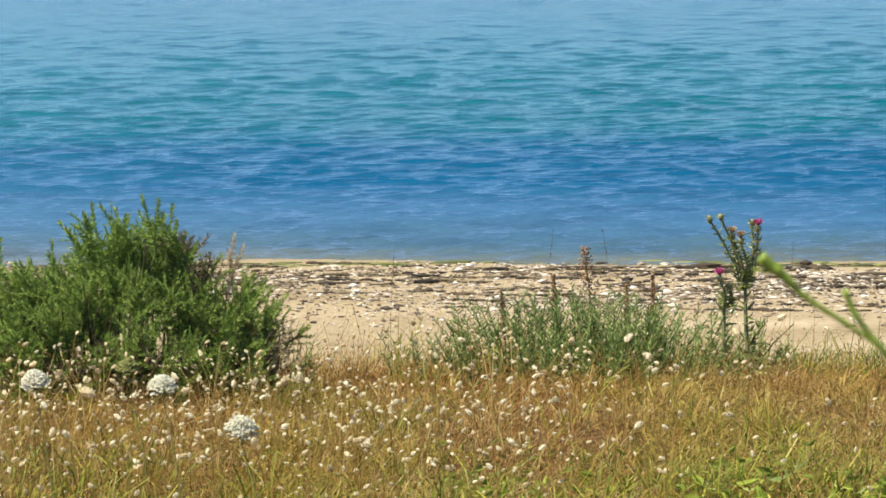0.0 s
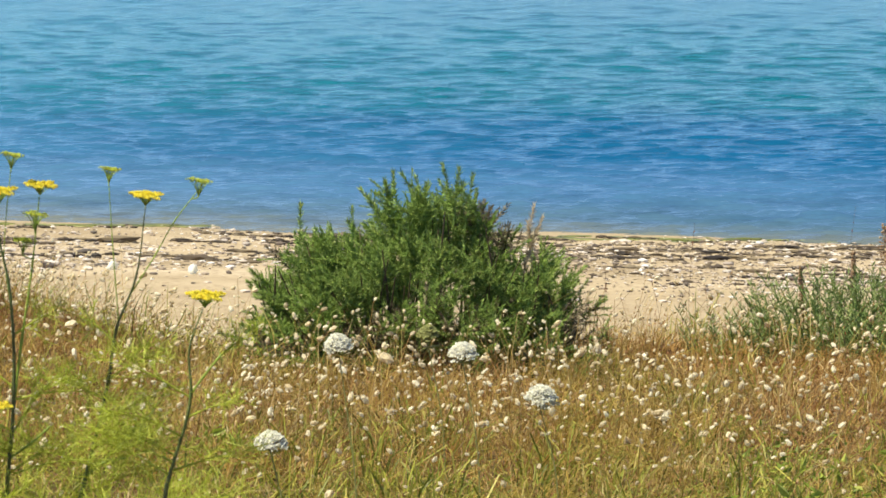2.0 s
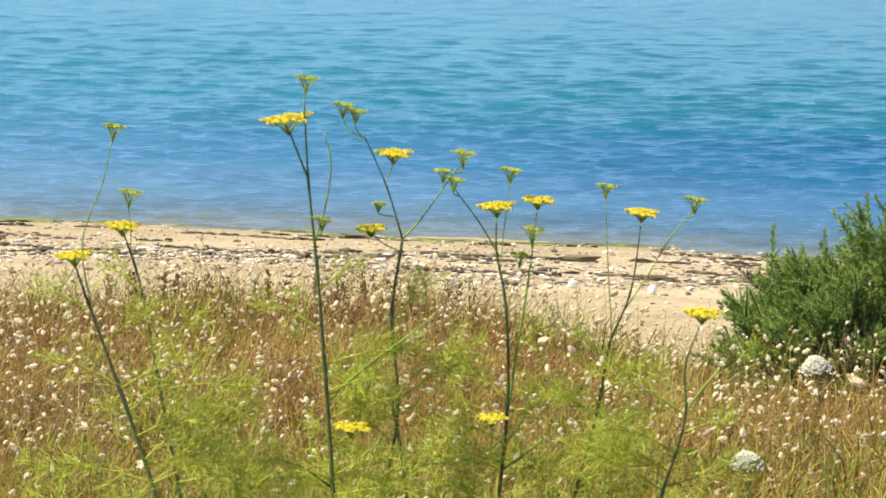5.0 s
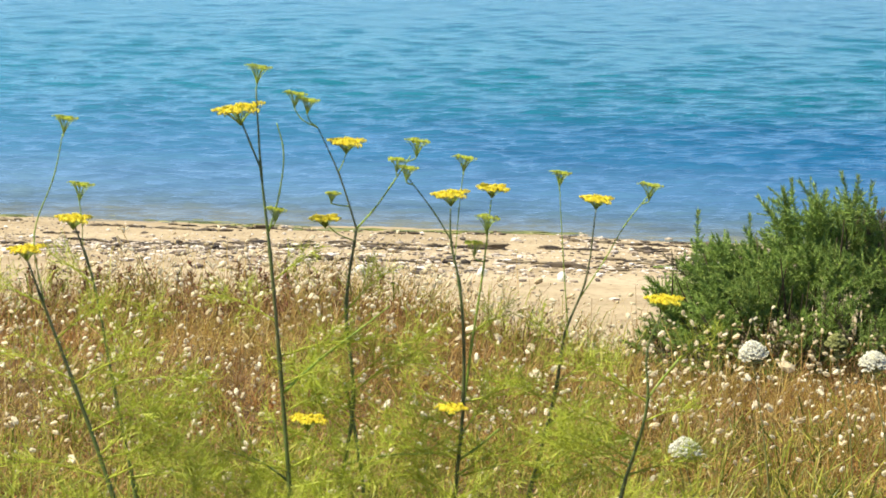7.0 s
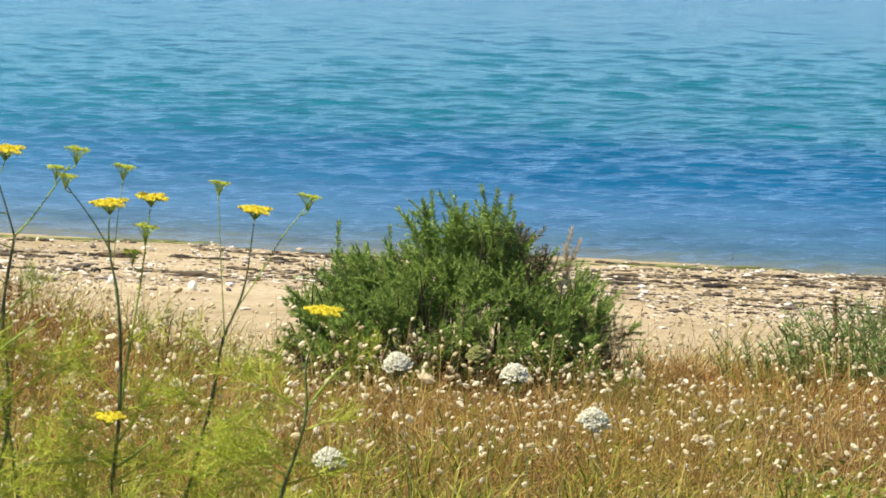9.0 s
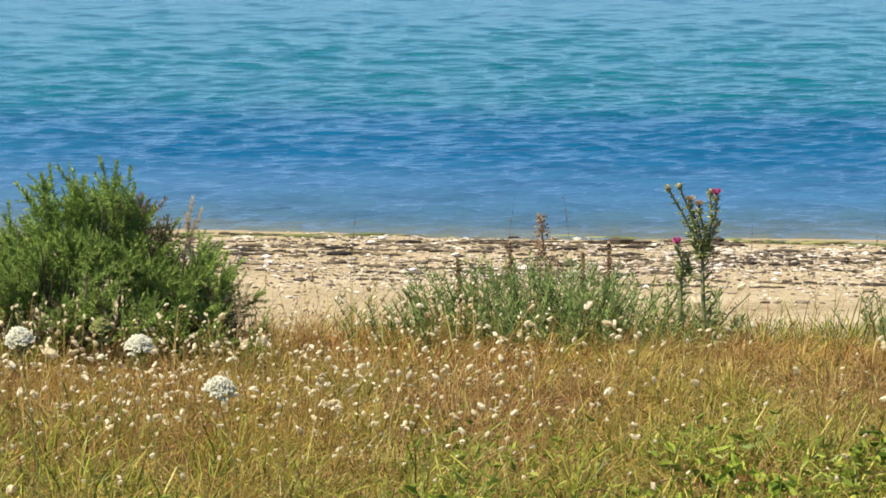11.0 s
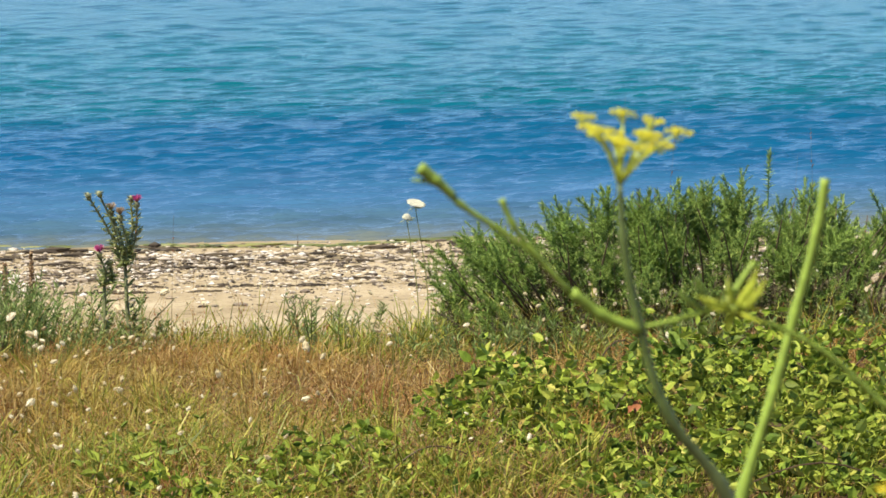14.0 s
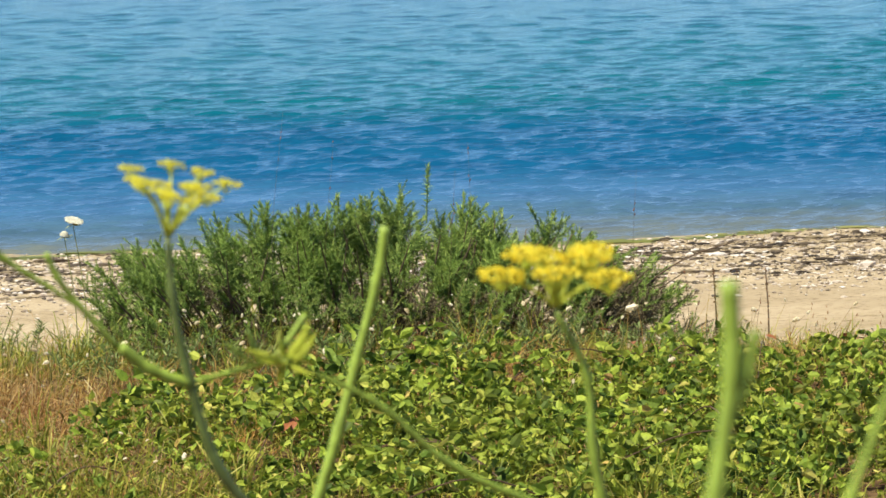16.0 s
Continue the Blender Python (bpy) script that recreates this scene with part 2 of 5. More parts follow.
bramble_mat = plant("bramble_leaf", [(0.0, (0.045, 0.08, 0.014)), (0.35, (0.15, 0.235, 0.03)), (0.7, (0.34, 0.43, 0.05)), (0.93, (0.45, 0.48, 0.08)), (0.98, (0.60, 0.54, 0.13)), (1.0, (0.5, 0.26, 0.1))], 0.58, 0.18, 0.28, 0.35, 2.6, (0.36, 0.36, 0.055))
bramble_leaf_mat = plant("bramble_leaf_single", [(0.0, (0.045, 0.08, 0.014)), (0.35, (0.15, 0.235, 0.03)), (0.7, (0.34, 0.43, 0.05)), (0.93, (0.45, 0.48, 0.08)), (0.98, (0.60, 0.54, 0.13)), (1.0, (0.5, 0.26, 0.1))], 0.58, 0.18, 0.28, 0.35, 2.6, (0.36, 0.36, 0.055), by_object=True)
red_leaf_mat = plant("reddened_leaf", [(0.0, (0.20, 0.05, 0.03)), (0.5, (0.30, 0.10, 0.045)), (1.0, (0.42, 0.2, 0.06))], 0.5, 0.3, 0.25)
cane_mat = plant("bramble_cane", [(0.0, (0.06, 0.03, 0.018)), (1.0, (0.13, 0.08, 0.04))], 0.6, 0.3, 0.0)

# fennel and wild carrot
fennel_stem_mat = plant("fennel_stem", [(0.0, (0.07, 0.105, 0.03)), (1.0, (0.15, 0.20, 0.05))], 0.45, 0.3, 0.0, 0.5, 9.0, (0.085, 0.07, 0.04))
fennel_young_mat = plant("fennel_young_stem", [(0.0, (0.22, 0.33, 0.04)), (1.0, (0.36, 0.47, 0.07))], 0.45, 0.35, 0.15)
fennel_leaf_mat = plant("fennel_threads", [(0.0, (0.30, 0.37, 0.03)), (0.6, (0.50, 0.55, 0.06)), (1.0, (0.68, 0.70, 0.12))], 0.5, 0.25, 0.35)
fennel_flower_mat = plant("fennel_yellow", [(0.0, (0.70, 0.54, 0.02)), (0.5, (0.86, 0.72, 0.04)), (1.0, (0.9, 0.82, 0.11))], 0.6, 0.2, 0.3)
fennel_near_mat = plant("fennel_lemon", [(0.0, (0.66, 0.58, 0.03)), (0.5, (0.80, 0.76, 0.06)), (1.0, (0.88, 0.86, 0.14))], 0.6, 0.2, 0.4)
fennel_bud_mat = plant("fennel_bud", [(0.0, (0.50, 0.58, 0.06)), (1.0, (0.72, 0.74, 0.12))], 0.6, 0.2, 0.45)
carrot_mat = plant("carrot_white", [(0.0, (0.84, 0.82, 0.66)), (1.0, (0.94, 0.92, 0.80))], 0.7, 0.2, 0.45)
carrot_green_mat = plant("carrot_green", [(0.0, (0.24, 0.25, 0.07)), (1.0, (0.38, 0.38, 0.14))], 0.6, 0.2, 0.2)

# ---- geometry helpers ----
T = np.array
rng = np.random.default_rng(11)


class Bag:
    """Collects triangles for one mesh."""

    def __init__(self):
        self.v, self.t, self.n = [], [], 0

    def add(self, v, t):
        v, t = np.asarray(v, float).reshape(-1, 3), np.asarray(t, int).reshape(-1, 3)
        self.v.append(v)
        self.t.append(t + self.n)
        self.n += len(v)
        return self

    def spread(self, tv, tt, turn, at):
        """A template at many places: turn (k, 3, 3) with its scale, at (k, 3)."""
        k = len(at)
        v = np.einsum("kij,nj->kni", turn, tv) + at[:, None, :]
        t = tt[None] + (np.arange(k) * len(tv))[:, None, None]
        return self.add(v, t)

    def mesh(self, name, material, smooth=False):
        v = np.concatenate(self.v) if self.v else np.zeros((0, 3))
        t = np.concatenate(self.t) if self.t else np.zeros((0, 3), int)
        me = bpy.data.meshes.new(name)
        me.vertices.add(len(v))
        me.vertices.foreach_set("co", v.astype(np.float32).ravel())
        me.loops.add(t.size)
        me.loops.foreach_set("vertex_index", t.astype(np.int32).ravel())
        me.polygons.add(len(t))
        me.polygons.foreach_set("loop_start", np.arange(0, t.size, 3, dtype=np.int32))
        me.polygons.foreach_set("use_smooth", np.full(len(t), smooth))
        me.update(calc_edges=True)
        me.materials.append(material)
        return me


def part(name, bag, material, parent=None, label="", smooth=False):
    ob = new(name, bag.mesh(name, material, smooth) if isinstance(bag, Bag) else bag)
    if parent is not None:
        ob.parent = parent
        base = parent
        shift = Vector((0, 0, 0))
        while base is not None:
            shift += base.location
            base = base.parent
        ob.location = -shift
    return tagged(ob, label)


def thing(name, at, label, category, group="", kind=""):
    ob = new(name)
    ob.empty_display_size = 0.05
    ob.location = at
    return tagged(ob, label, category, group, kind)


def unit(v):
    v = np.asarray(v, float)
    return v / np.maximum(np.linalg.norm(v, axis=-1, keepdims=True), 1e-9)


def turns(axis, spin, size):
    """Rotations (k, 3, 3) that lay a template's z on axis, turned by spin and scaled by size."""
    z = unit(axis)
    a = np.where(np.abs(z[:, 2:3]) > 0.95, [[1.0, 0, 0]], [[0, 0, 1.0]])
    x = unit(np.cross(a, z))
    y = np.cross(z, x)
    c, s = np.cos(spin)[:, None], np.sin(spin)[:, None]
    size = np.asarray(size, float)
    size = size[:, None] * np.ones((1, 3)) if size.ndim == 1 else size
    return np.stack([(c * x + s * y) * size[:, 0:1], (c * y - s * x) * size[:, 1:2], z * size[:, 2:3]], axis=2)


def smooth_line(pts, steps=5):
    p = np.asarray(pts, float)
    if len(p) < 3:
        return np.linspace(p[0], p[-1], steps + 1)
    gap = np.maximum(np.linalg.norm(np.diff(p, axis=0), axis=1), 1e-6)
    slope = np.diff(p, axis=0) / gap[:, None]
    w = 1 / gap
    inner = (slope[:-1] * w[:-1, None] + slope[1:] * w[1:, None]) / (w[:-1] + w[1:])[:, None]
    m = np.vstack([slope[:1], inner, slope[-1:]])
    out = []
    for i in range(len(p) - 1):
        for s in np.arange(steps) / steps:
            out.append((2 * s ** 3 - 3 * s ** 2 + 1) * p[i] + (s ** 3 - 2 * s ** 2 + s) * gap[i] * m[i]
                       + (3 * s ** 2 - 2 * s ** 3) * p[i + 1] + (s ** 3 - s ** 2) * gap[i] * m[i + 1])
    return np.vstack([out, p[-1]])


def tube(bag, pts, r0, r1, sides=6, steps=5, knots=()):
    """A round stalk along pts, from radius r0 to r1; knots: (share of the length, how much thicker, how long)."""
    p = smooth_line(pts, steps)
    n = len(p)
    s = np.linspace(0, 1, n)
    r = r0 + (r1 - r0) * s
    for at, more, wide in knots:
        r = r * (1 + more * np.exp(-((s - at) / wide) ** 2))
    d = unit(np.gradient(p, axis=0))
    side = unit(np.cross(d, [0.31, 0.87, 0.11]))
    up = np.cross(d, side)
    a = np.arange(sides) * 2 * math.pi / sides
    ring = side[:, None] * np.cos(a)[None, :, None] + up[:, None] * np.sin(a)[None, :, None]
    v = (p[:, None] + ring * r[:, None, None]).reshape(-1, 3)
    t = []
    for i in range(n - 1):
        for j in range(sides):
            k = (j + 1) % sides
            q = (i * sides + j, i * sides + k, (i + 1) * sides + k, (i + 1) * sides + j)
            t += [(q[0], q[1], q[2]), (q[0], q[2], q[3])]
    m = len(v)
    v = np.vstack([v, p[0], p[-1]])
    for j in range(sides):
        k = (j + 1) % sides
        t += [(m, k, j), (m + 1, (n - 1) * sides + j, (n - 1) * sides + k)]
    bag.add(v, t)


def ball(level=1, rough=0.0, seed=0):
    """A lumpy ball as a template."""
    bm = bmesh.new()
    bmesh.ops.create_icosphere(bm, subdivisions=level, radius=1.0)
    v = np.array([x.co[:] for x in bm.verts])
    t = np.array([[q.index for q in f.verts] for f in bm.faces])
    bm.free()
    g = np.random.default_rng(seed)
    k = g.normal(size=(4, 3))
    v = v * (1 + rough * np.sin(v @ k.T * 1.7 + g.uniform(0, 6, 4)).sum(axis=1, keepdims=True) / 2)
    return v, t


def lance(length, width, fold=0.15, droop=0.2):
    """A leaf blade along z: folded on its midrib, drooping to +y."""
    s = np.array([0.0, 0.35, 0.7, 1.0])
    w = np.array([0.12, 1.0, 0.7, 0.0]) * width / 2
    v, t = [], []
    for si, wi in zip(s, w):
        y = droop * length * si ** 2
        v += [(-wi, y - fold * wi, length * si), (0, y + fold * wi, length * si), (wi, y - fold * wi, length * si)]
    for i in range(3):
        for j in range(2):
            q = 3 * i + j
            t += [(q, q + 1, q + 4), (q, q + 4, q + 3)]
    return np.array(v), np.array(t)


def ground_z(x, y):
    """Height of the ground: the grassy bank, its drop, and the beach running under the sea."""
    x, y = np.asarray(x, float), np.asarray(y, float)
    shore = 47.28 - 0.1966 * np.clip(x, -60, 60)
    bank = -0.03 * np.clip(y - 8.0, 0, 2) - 0.06 * np.clip(y - 10.0, 0, 1.0) - 0.30 * np.clip(y - 11.0, 0, 1.0) - 0.5 * np.clip(y - 12.0, 0, 200)
    bank = bank + 0.13 * np.clip((-0.75 - x) / 0.7, 0, 1) * np.clip((y - 8.5) / 2, 0, 1)
    bank = bank - 0.14 * np.clip((x - 3.95) / 0.4, 0, 1) * np.clip((y - 9.2) / 1.2, 0, 1)
    bank = bank + 0.012 * np.sin(2.3 * x + 1.1 * y) + 0.01 * np.sin(3.7 * y - 1.9 * x)
    beach = -4.2 + 0.042 * (shore - y) - 0.02 * np.clip(y - shore, 0, 400) * (y > shore)
    beach = np.maximum(beach, -14.0) + 0.02 * np.sin(0.9 * x + 0.4 * y) * np.sin(0.7 * y) * (y < shore + 3)
    return np.maximum(bank, beach)


def on_ground(x, y):
    return np.stack([x, y, ground_z(x, y)], axis=-1)


def grid_mesh(name, xs, ys, height, material, smooth=True, spread=False):
    gx, gy = np.meshgrid(xs, ys)
    if spread:
        gx = gx * np.maximum(gy, 43.0)
    v = np.stack([gx, gy, height(gx, gy)], axis=-1).reshape(-1, 3)
    nx, ny = len(xs), len(ys)
    i = (np.arange(ny - 1)[:, None] * nx + np.arange(nx - 1)[None]).ravel()
    t = np.concatenate([np.stack([i, i + 1, i + nx + 1], 1), np.stack([i, i + nx + 1, i + nx], 1)])
    return Bag().add(v, t).mesh(name, material, smooth)

# ---- ground and sea ----
far = np.array([80, 150, 300, 700, 1500, 3000.0])
xs = np.concatenate([-far[::-1], np.arange(-60, -4, 2.0), np.arange(-4, 7, 0.12), np.arange(7, 61, 1.5), far])
ys = np.concatenate([-far[::-1], np.arange(-40, 0, 4.0), np.arange(0, 7, 0.5), np.arange(7, 13, 0.1), np.arange(13, 36, 1.0), np.arange(36, 50, 0.3), np.arange(50, 78, 4.0), far])
tagged(new("ground", grid_mesh("ground", xs, ys, ground_z, ground_mat)), "grassy bank falling to a pale sandy beach", "ground", kind="structure")

waves = [(rng.uniform(0, 6.28), l, 1.54 + rng.normal(0, 0.18)) for l in np.geomspace(0.11, 0.5, 34)]


def sea_z(x, y):
    off = y + 0.1966 * np.clip(x, -60, 60) - 47.28
    calm = np.clip(off / 2.5, 0.7, 1.0) * np.clip((135 - y) / 10, 0, 1) * np.clip((x + 34) / 4, 0, 1) * np.clip((60 - x) / 4, 0, 1)
    z, v = 0, 1e-9
    gust = 0.75 + 0.16 * np.sin(0.21 * x + 0.6 * np.sin(0.13 * y)) * np.sin(0.17 * y + 0.05 * x)
    for ph, l, heading in waves:
        k = 2 * math.pi / l
        bend = 0.5 * np.sin(x * 0.31 + ph * 3) + 0.4 * np.sin(y * 0.23 - ph)
        w = k * (x * math.cos(heading) + y * math.sin(heading)) + ph + bend * 2 + 0.7 * np.sin(2.9 * x + 0.6 * y + 5 * ph)
        w = np.sin(w + 0.88 * np.sin(w))
        w = w * (0.55 + 0.75 * np.sin(0.9 / l * x + 1.7 * ph + np.sin(1.3 * y + ph)) * np.sin(0.7 / l * y + 2.9 * ph + 1.2 * np.sin(0.8 * x)))
        fine = np.clip(l / (0.000055 * np.clip(y, 40, 130) ** 2) - 0.4, 0, 1)
        a = 0.0145 * l ** 0.5 * fine * np.clip(0.17 * (y / 50) ** 2 / l, 0.15, 1)
        z, v = z + a * w, v + 0.3 * a * a
    v = np.sqrt(v)
    z = 0.27 * z + 0.95 * v * np.clip(z / v - 0.6, 0, 2.4)
    return -4.2 + z * calm * gust * np.clip(2.3 - (y - 47) / 22, 1.3, 2.3)


fan = np.concatenate([[-40, -12, -4, -1.2, -0.6, -0.35], np.linspace(-0.28, 0.52, 300), [0.7, 1.0, 1.8, 5, 14, 40.0]])
ys = np.concatenate([[38, 41, 42], 1 / np.linspace(1 / 43, 1 / 122, 740), [124, 128, 136, 150, 180, 250, 400, 700, 1300, 2400, 4000.0]])
tagged(new("water", grid_mesh("water", fan, ys, sea_z, water_mat, spread=True)), "calm rippled sea, turquoise beyond a deep blue belt", "sea", kind="structure")

# pebbles, stones and wrack on the beach
stones = [ball(1, 0.22, s) for s in range(6)]
grits = [(np.array([(-1, -0.2, 0.1), (0.9, 0.1, -0.1), (0.1, -0.9, 0), (-0.2, 1, 0.1), (0.1, 0.1, 0.9), (0, 0, -1)]) * (1 - 0.15 * s),
          np.array([(0, 2, 4), (2, 1, 4), (1, 3, 4), (3, 0, 4), (2, 0, 5), (1, 2, 5), (3, 1, 5), (0, 3, 5)])) for s in range(3)]


def beach_place(n, lo, hi, x0=-13, x1=24):
    """Places on the beach from lo to hi metres up from the water's edge."""
    x = rng.uniform(x0, x1, n)
    y = 47.28 - 0.1966 * x - (lo + (hi - lo) * rng.random(n))
    return x, y


def belts(n, centres, width, x0=-13, x1=24):
    x = rng.uniform(x0, x1, n)
    c = rng.choice(centres, n)
    y = 47.28 - 0.1966 * x - c - 0.5 * np.sin(x * 0.8 + c) - rng.normal(0, width, n)
    return x, y


def scatter(bag, x, y, size, flat, long, sink=0.3, along=0.35, shapes=stones):
    """Lumps of a size at x, y: flattened, lengthened along the shore."""
    n = len(x)
    which = rng.integers(0, len(shapes), n)
    for w, (tv, tt) in enumerate(shapes):
        m = which == w
        k = int(m.sum())
        if not k:
            continue
        s = np.stack([size[m] * rng.uniform(1, long, k), size[m] * rng.uniform(0.7, 1.0, k), size[m] * flat * rng.uniform(0.7, 1.2, k)], 1)
        a = rng.normal(0, along, k) - 0.19
        ca, sa = np.cos(a), np.sin(a)
        turn = np.zeros((k, 3, 3))
        turn[:, 0, 0], turn[:, 0, 1], turn[:, 1, 0], turn[:, 1, 1], turn[:, 2, 2] = ca * s[:, 0], -sa * s[:, 1], sa * s[:, 0], ca * s[:, 1], s[:, 2]
        p = on_ground(x[m], y[m])
        p[:, 2] += s[:, 2] * (1 - 2 * sink)
        bag.spread(tv, tt, turn, p)


bag = Bag()
scatter(bag, *belts(4600, [1.2, 1.9, 2.6, 3.3, 4.0, 4.7, 5.4], 0.45, -3.5), rng.gamma(2.2, 0.0066, 4600) + 0.006, 0.5, 1.8)
scatter(bag, *belts(9000, [1.0, 1.7, 2.4, 3.1, 3.8, 4.6, 5.4, 6.2], 0.5), rng.gamma(2.0, 0.0042, 9000) + 0.005, 0.7, 1.8, 0.25, 1.0, grits)
scatter(bag, *belts(2200, [3.2, 3.8, 4.6, 5.3], 0.3, -13, -3.5), rng.gamma(2.2, 0.0058, 2200) + 0.005, 0.4, 1.8)
scatter(bag, *belts(3800, [1.4, 2.2, 3.0, 3.6, 4.4], 0.3, 4, 24), rng.gamma(2.0, 0.0046, 3800) + 0.005, 0.55, 2.4)
scatter(bag, *belts(5200, [4.6, 5.2, 5.8, 6.5, 7.2], 0.4, 2, 24), rng.gamma(2.0, 0.0058, 5200) + 0.005, 0.6, 2.2, 0.25, 0.5, grits)
scatter(bag, *beach_place(900, 0.3, 9), rng.gamma(2, 0.008, 900) + 0.01, 0.6, 1.6)
scatter(bag, *belts(420, [4.6, 5.4, 6.2], 0.5, -12, -4.2), rng.gamma(3, 0.007, 420) + 0.008, 0.5, 1.8, 0.2, 1.0)
tagged(part("pebbles", bag, pebble_mat), "scattered pale and dark pebbles on sand", "pebbles", kind="stuff")


def strands(bag, n, centres, x0=-13, x1=24, size=0.011):
    """Wrack washed up in broken lines along the shore."""
    x = rng.uniform(x0, x1, n)
    c = rng.choice(centres, n)
    gaps = np.sin(1.9 * x + 5.1 * c) + np.sin(0.83 * x + 2.3 * c) + 0.8 * np.sin(4.7 * x - 3.0 * c)
    x, c = x[gaps > 0.25], c[gaps > 0.25]
    y = 47.28 - 0.1966 * x - c - 0.16 * np.sin(x * 1.1 + 3 * c) - rng.normal(0, 0.05, len(x))
    scatter(bag, x, y, rng.gamma(2.2, size / 2.2, len(x)) + 0.005, 0.75, 5.0, 0.22, 0.16)


bag = Bag()
strands(bag, 2600, T([0.75, 1.15]), size=0.013)
strands(bag, 7600, T([1.7, 2.05, 2.5, 2.9, 3.3, 3.75, 4.2, 4.7]), -2.5)
strands(bag, 2200, T([2.6, 3.0, 3.5, 4.3, 4.9]), -13, -2.5, 0.013)
strands(bag, 2600, T([5.3, 5.9, 6.5]), 3, size=0.008)
scatter(bag, *belts(1500, [1.2, 1.8, 2.4, 3.0, 3.8, 4.6, 5.4], 0.28, -3.5), rng.gamma(1.8, 0.0075, 1500) + 0.005, 0.5, 3.2, 0.3, 0.3)
scatter(bag, *belts(6500, [1.0, 1.6, 2.2, 2.8, 3.4, 4.0, 4.6, 5.4, 6.2], 0.35, -2), rng.gamma(2.0, 0.0045, 6500) + 0.005, 0.7, 2.6, 0.25, 0.4, grits)
scatter(bag, *belts(400, [3.0, 3.8, 4.6, 5.2], 0.22, -13, -3.5), rng.gamma(1.8, 0.0075, 400) + 0.005, 0.5, 3.2, 0.3, 0.3)
tagged(part("seaweed_wrack", bag, wrack_mat), "dark dried seaweed strewn in lines", "seaweed", kind="stuff")
bag = Bag()
scatter(bag, *belts(900, [0.1, 0.3], 0.1), rng.gamma(2.5, 0.014, 900) + 0.012, 0.16, 4.0, 0.25, 0.15)
tagged(part("green_algae", bag, algae_mat), "yellow-green algae fringe along the water's edge", "algae", kind="stuff")

stone_meshes = []
for s in range(6):
    tv, tt = ball(2, 0.2, 40 + s)
    stone_meshes.append(Bag().add(tv * [1, 0.75, 0.36], tt).mesh("stone", stone_mat, True))


def beach_stone(x, y, size, spin, label="weathered grey stone lying on the sand"):
    ob = tagged(new("stone", stone_meshes[int(rng.integers(0, 6))]), label, "stone", "stones on the beach")
    ob.matrix_basis = pose(x, y, float(ground_z(x, y)) + size * 0.3, 0, 0, spin) @ Matrix.Scale(size, 4)
    return ob


sx, sy = belts(170, [2.4, 3.8, 4.8, 6.0], 0.8)
for i in range(170):
    beach_stone(sx[i], sy[i], float(rng.gamma(3, 0.007) + 0.03) * (0.6 if sx[i] > 7 else 1.0), rng.uniform(0, 360))

pale_mesh = Bag().add(*[a * b for a, b in zip(ball(2, 0.25, 51), (np.array([1, 0.8, 0.75]), 1))]).mesh("stone", carrot_mat, True)
for x, y, size in ((-3.06, 41.3, 0.075), (-5.4, 41.35, 0.085), (-4.02, 41.7, 0.07)):
    ob = tagged(new("stone", pale_mesh), "large pale white stone lying on the sand", "stone", "stones on the beach")
    ob.matrix_basis = pose(x, y, float(ground_z(x, y)) + size * 0.45, 0, 0, 30 * x) @ Matrix.Scale(size, 4)

# ---- grasses on the bank ----
def bank_places(n, x0=-3.4, x1=5.2, y0=6.6, y1=11.75, keep=None):
    """Random places over the bank; keep(x, y) gives the share that stays."""
    x, y = rng.uniform(x0, x1, n), rng.uniform(y0, y1, n)
    if keep is not None:
        m = rng.random(n) < keep(x, y)
        x, y = x[m], y[m]
    return x, y


def patchy(x, y, f=2.2, ph=0.0):
    return 0.5 + 0.5 * np.sin(f * x + ph + 1.3 * np.sin(0.9 * f * y)) * np.sin(0.8 * f * y + 0.7 * ph + np.sin(1.3 * f * x))


def blades(bag, x, y, height, width, lean, wild=1.0):
    """Narrow bent blades, three triangles each."""
    n = len(x)
    base = on_ground(x, y)
    base[:, 2] -= 0.01
    h = height * rng.lognormal(0, 0.28, n)
    a = rng.uniform(0, 2 * math.pi, n)
    l = lean * rng.gamma(2, 0.5, n) * h
    d = np.stack([np.cos(a) * l + 0.12 * h * wild, np.sin(a) * l, np.zeros(n)], 1)
    f = rng.uniform(0, math.pi, n)
    w = np.stack([np.cos(f), np.sin(f), np.zeros(n)], 1) * (width * rng.uniform(0.6, 1.3, n) / 2)[:, None]
    up = np.stack([np.zeros(n), np.zeros(n), h], 1)
    mid = base + 0.55 * up + 0.3 * d
    tip = base + up * np.clip(1 - 0.25 * np.linalg.norm(d, axis=1, keepdims=True) / h[:, None], 0.3, 1) + d
    v = np.stack([base - w, base + w, mid - w * 0.8, mid + w * 0.8, tip], 1)
    t = np.array([(0, 1, 3), (0, 3, 2), (2, 3, 4)])[None] + (np.arange(n) * 5)[:, None, None]
    bag.add(v, t)
    return tip, d


def bramble_share(x, y):
    return np.clip((x - 1.95 - 0.18 * np.sin(5 * y)) / 0.35, 0, 1) * np.clip((9.5 - y) / 0.4, 0, 1) * 0.8


def lush(x, y):
    """Share of dry grass left where green grass takes over: the seaward edge and the near slope, more to +x."""
    return np.maximum(0.1, 1 - 0.38 * np.clip((-0.4 - x) * 1.5, 0, 1) - 0.6 * np.clip(x - 1.1, 0, 1) * np.clip((y - 10.2) * 2, 0, 1) - 0.5 * np.clip((x - 2.0) * 2, 0, 1) * np.clip((y - 9.2) * 2, 0, 1) - 0.7 * np.clip((x + 0.3) * 0.7, 0, 1) * np.clip(8.9 - y, 0, 1))


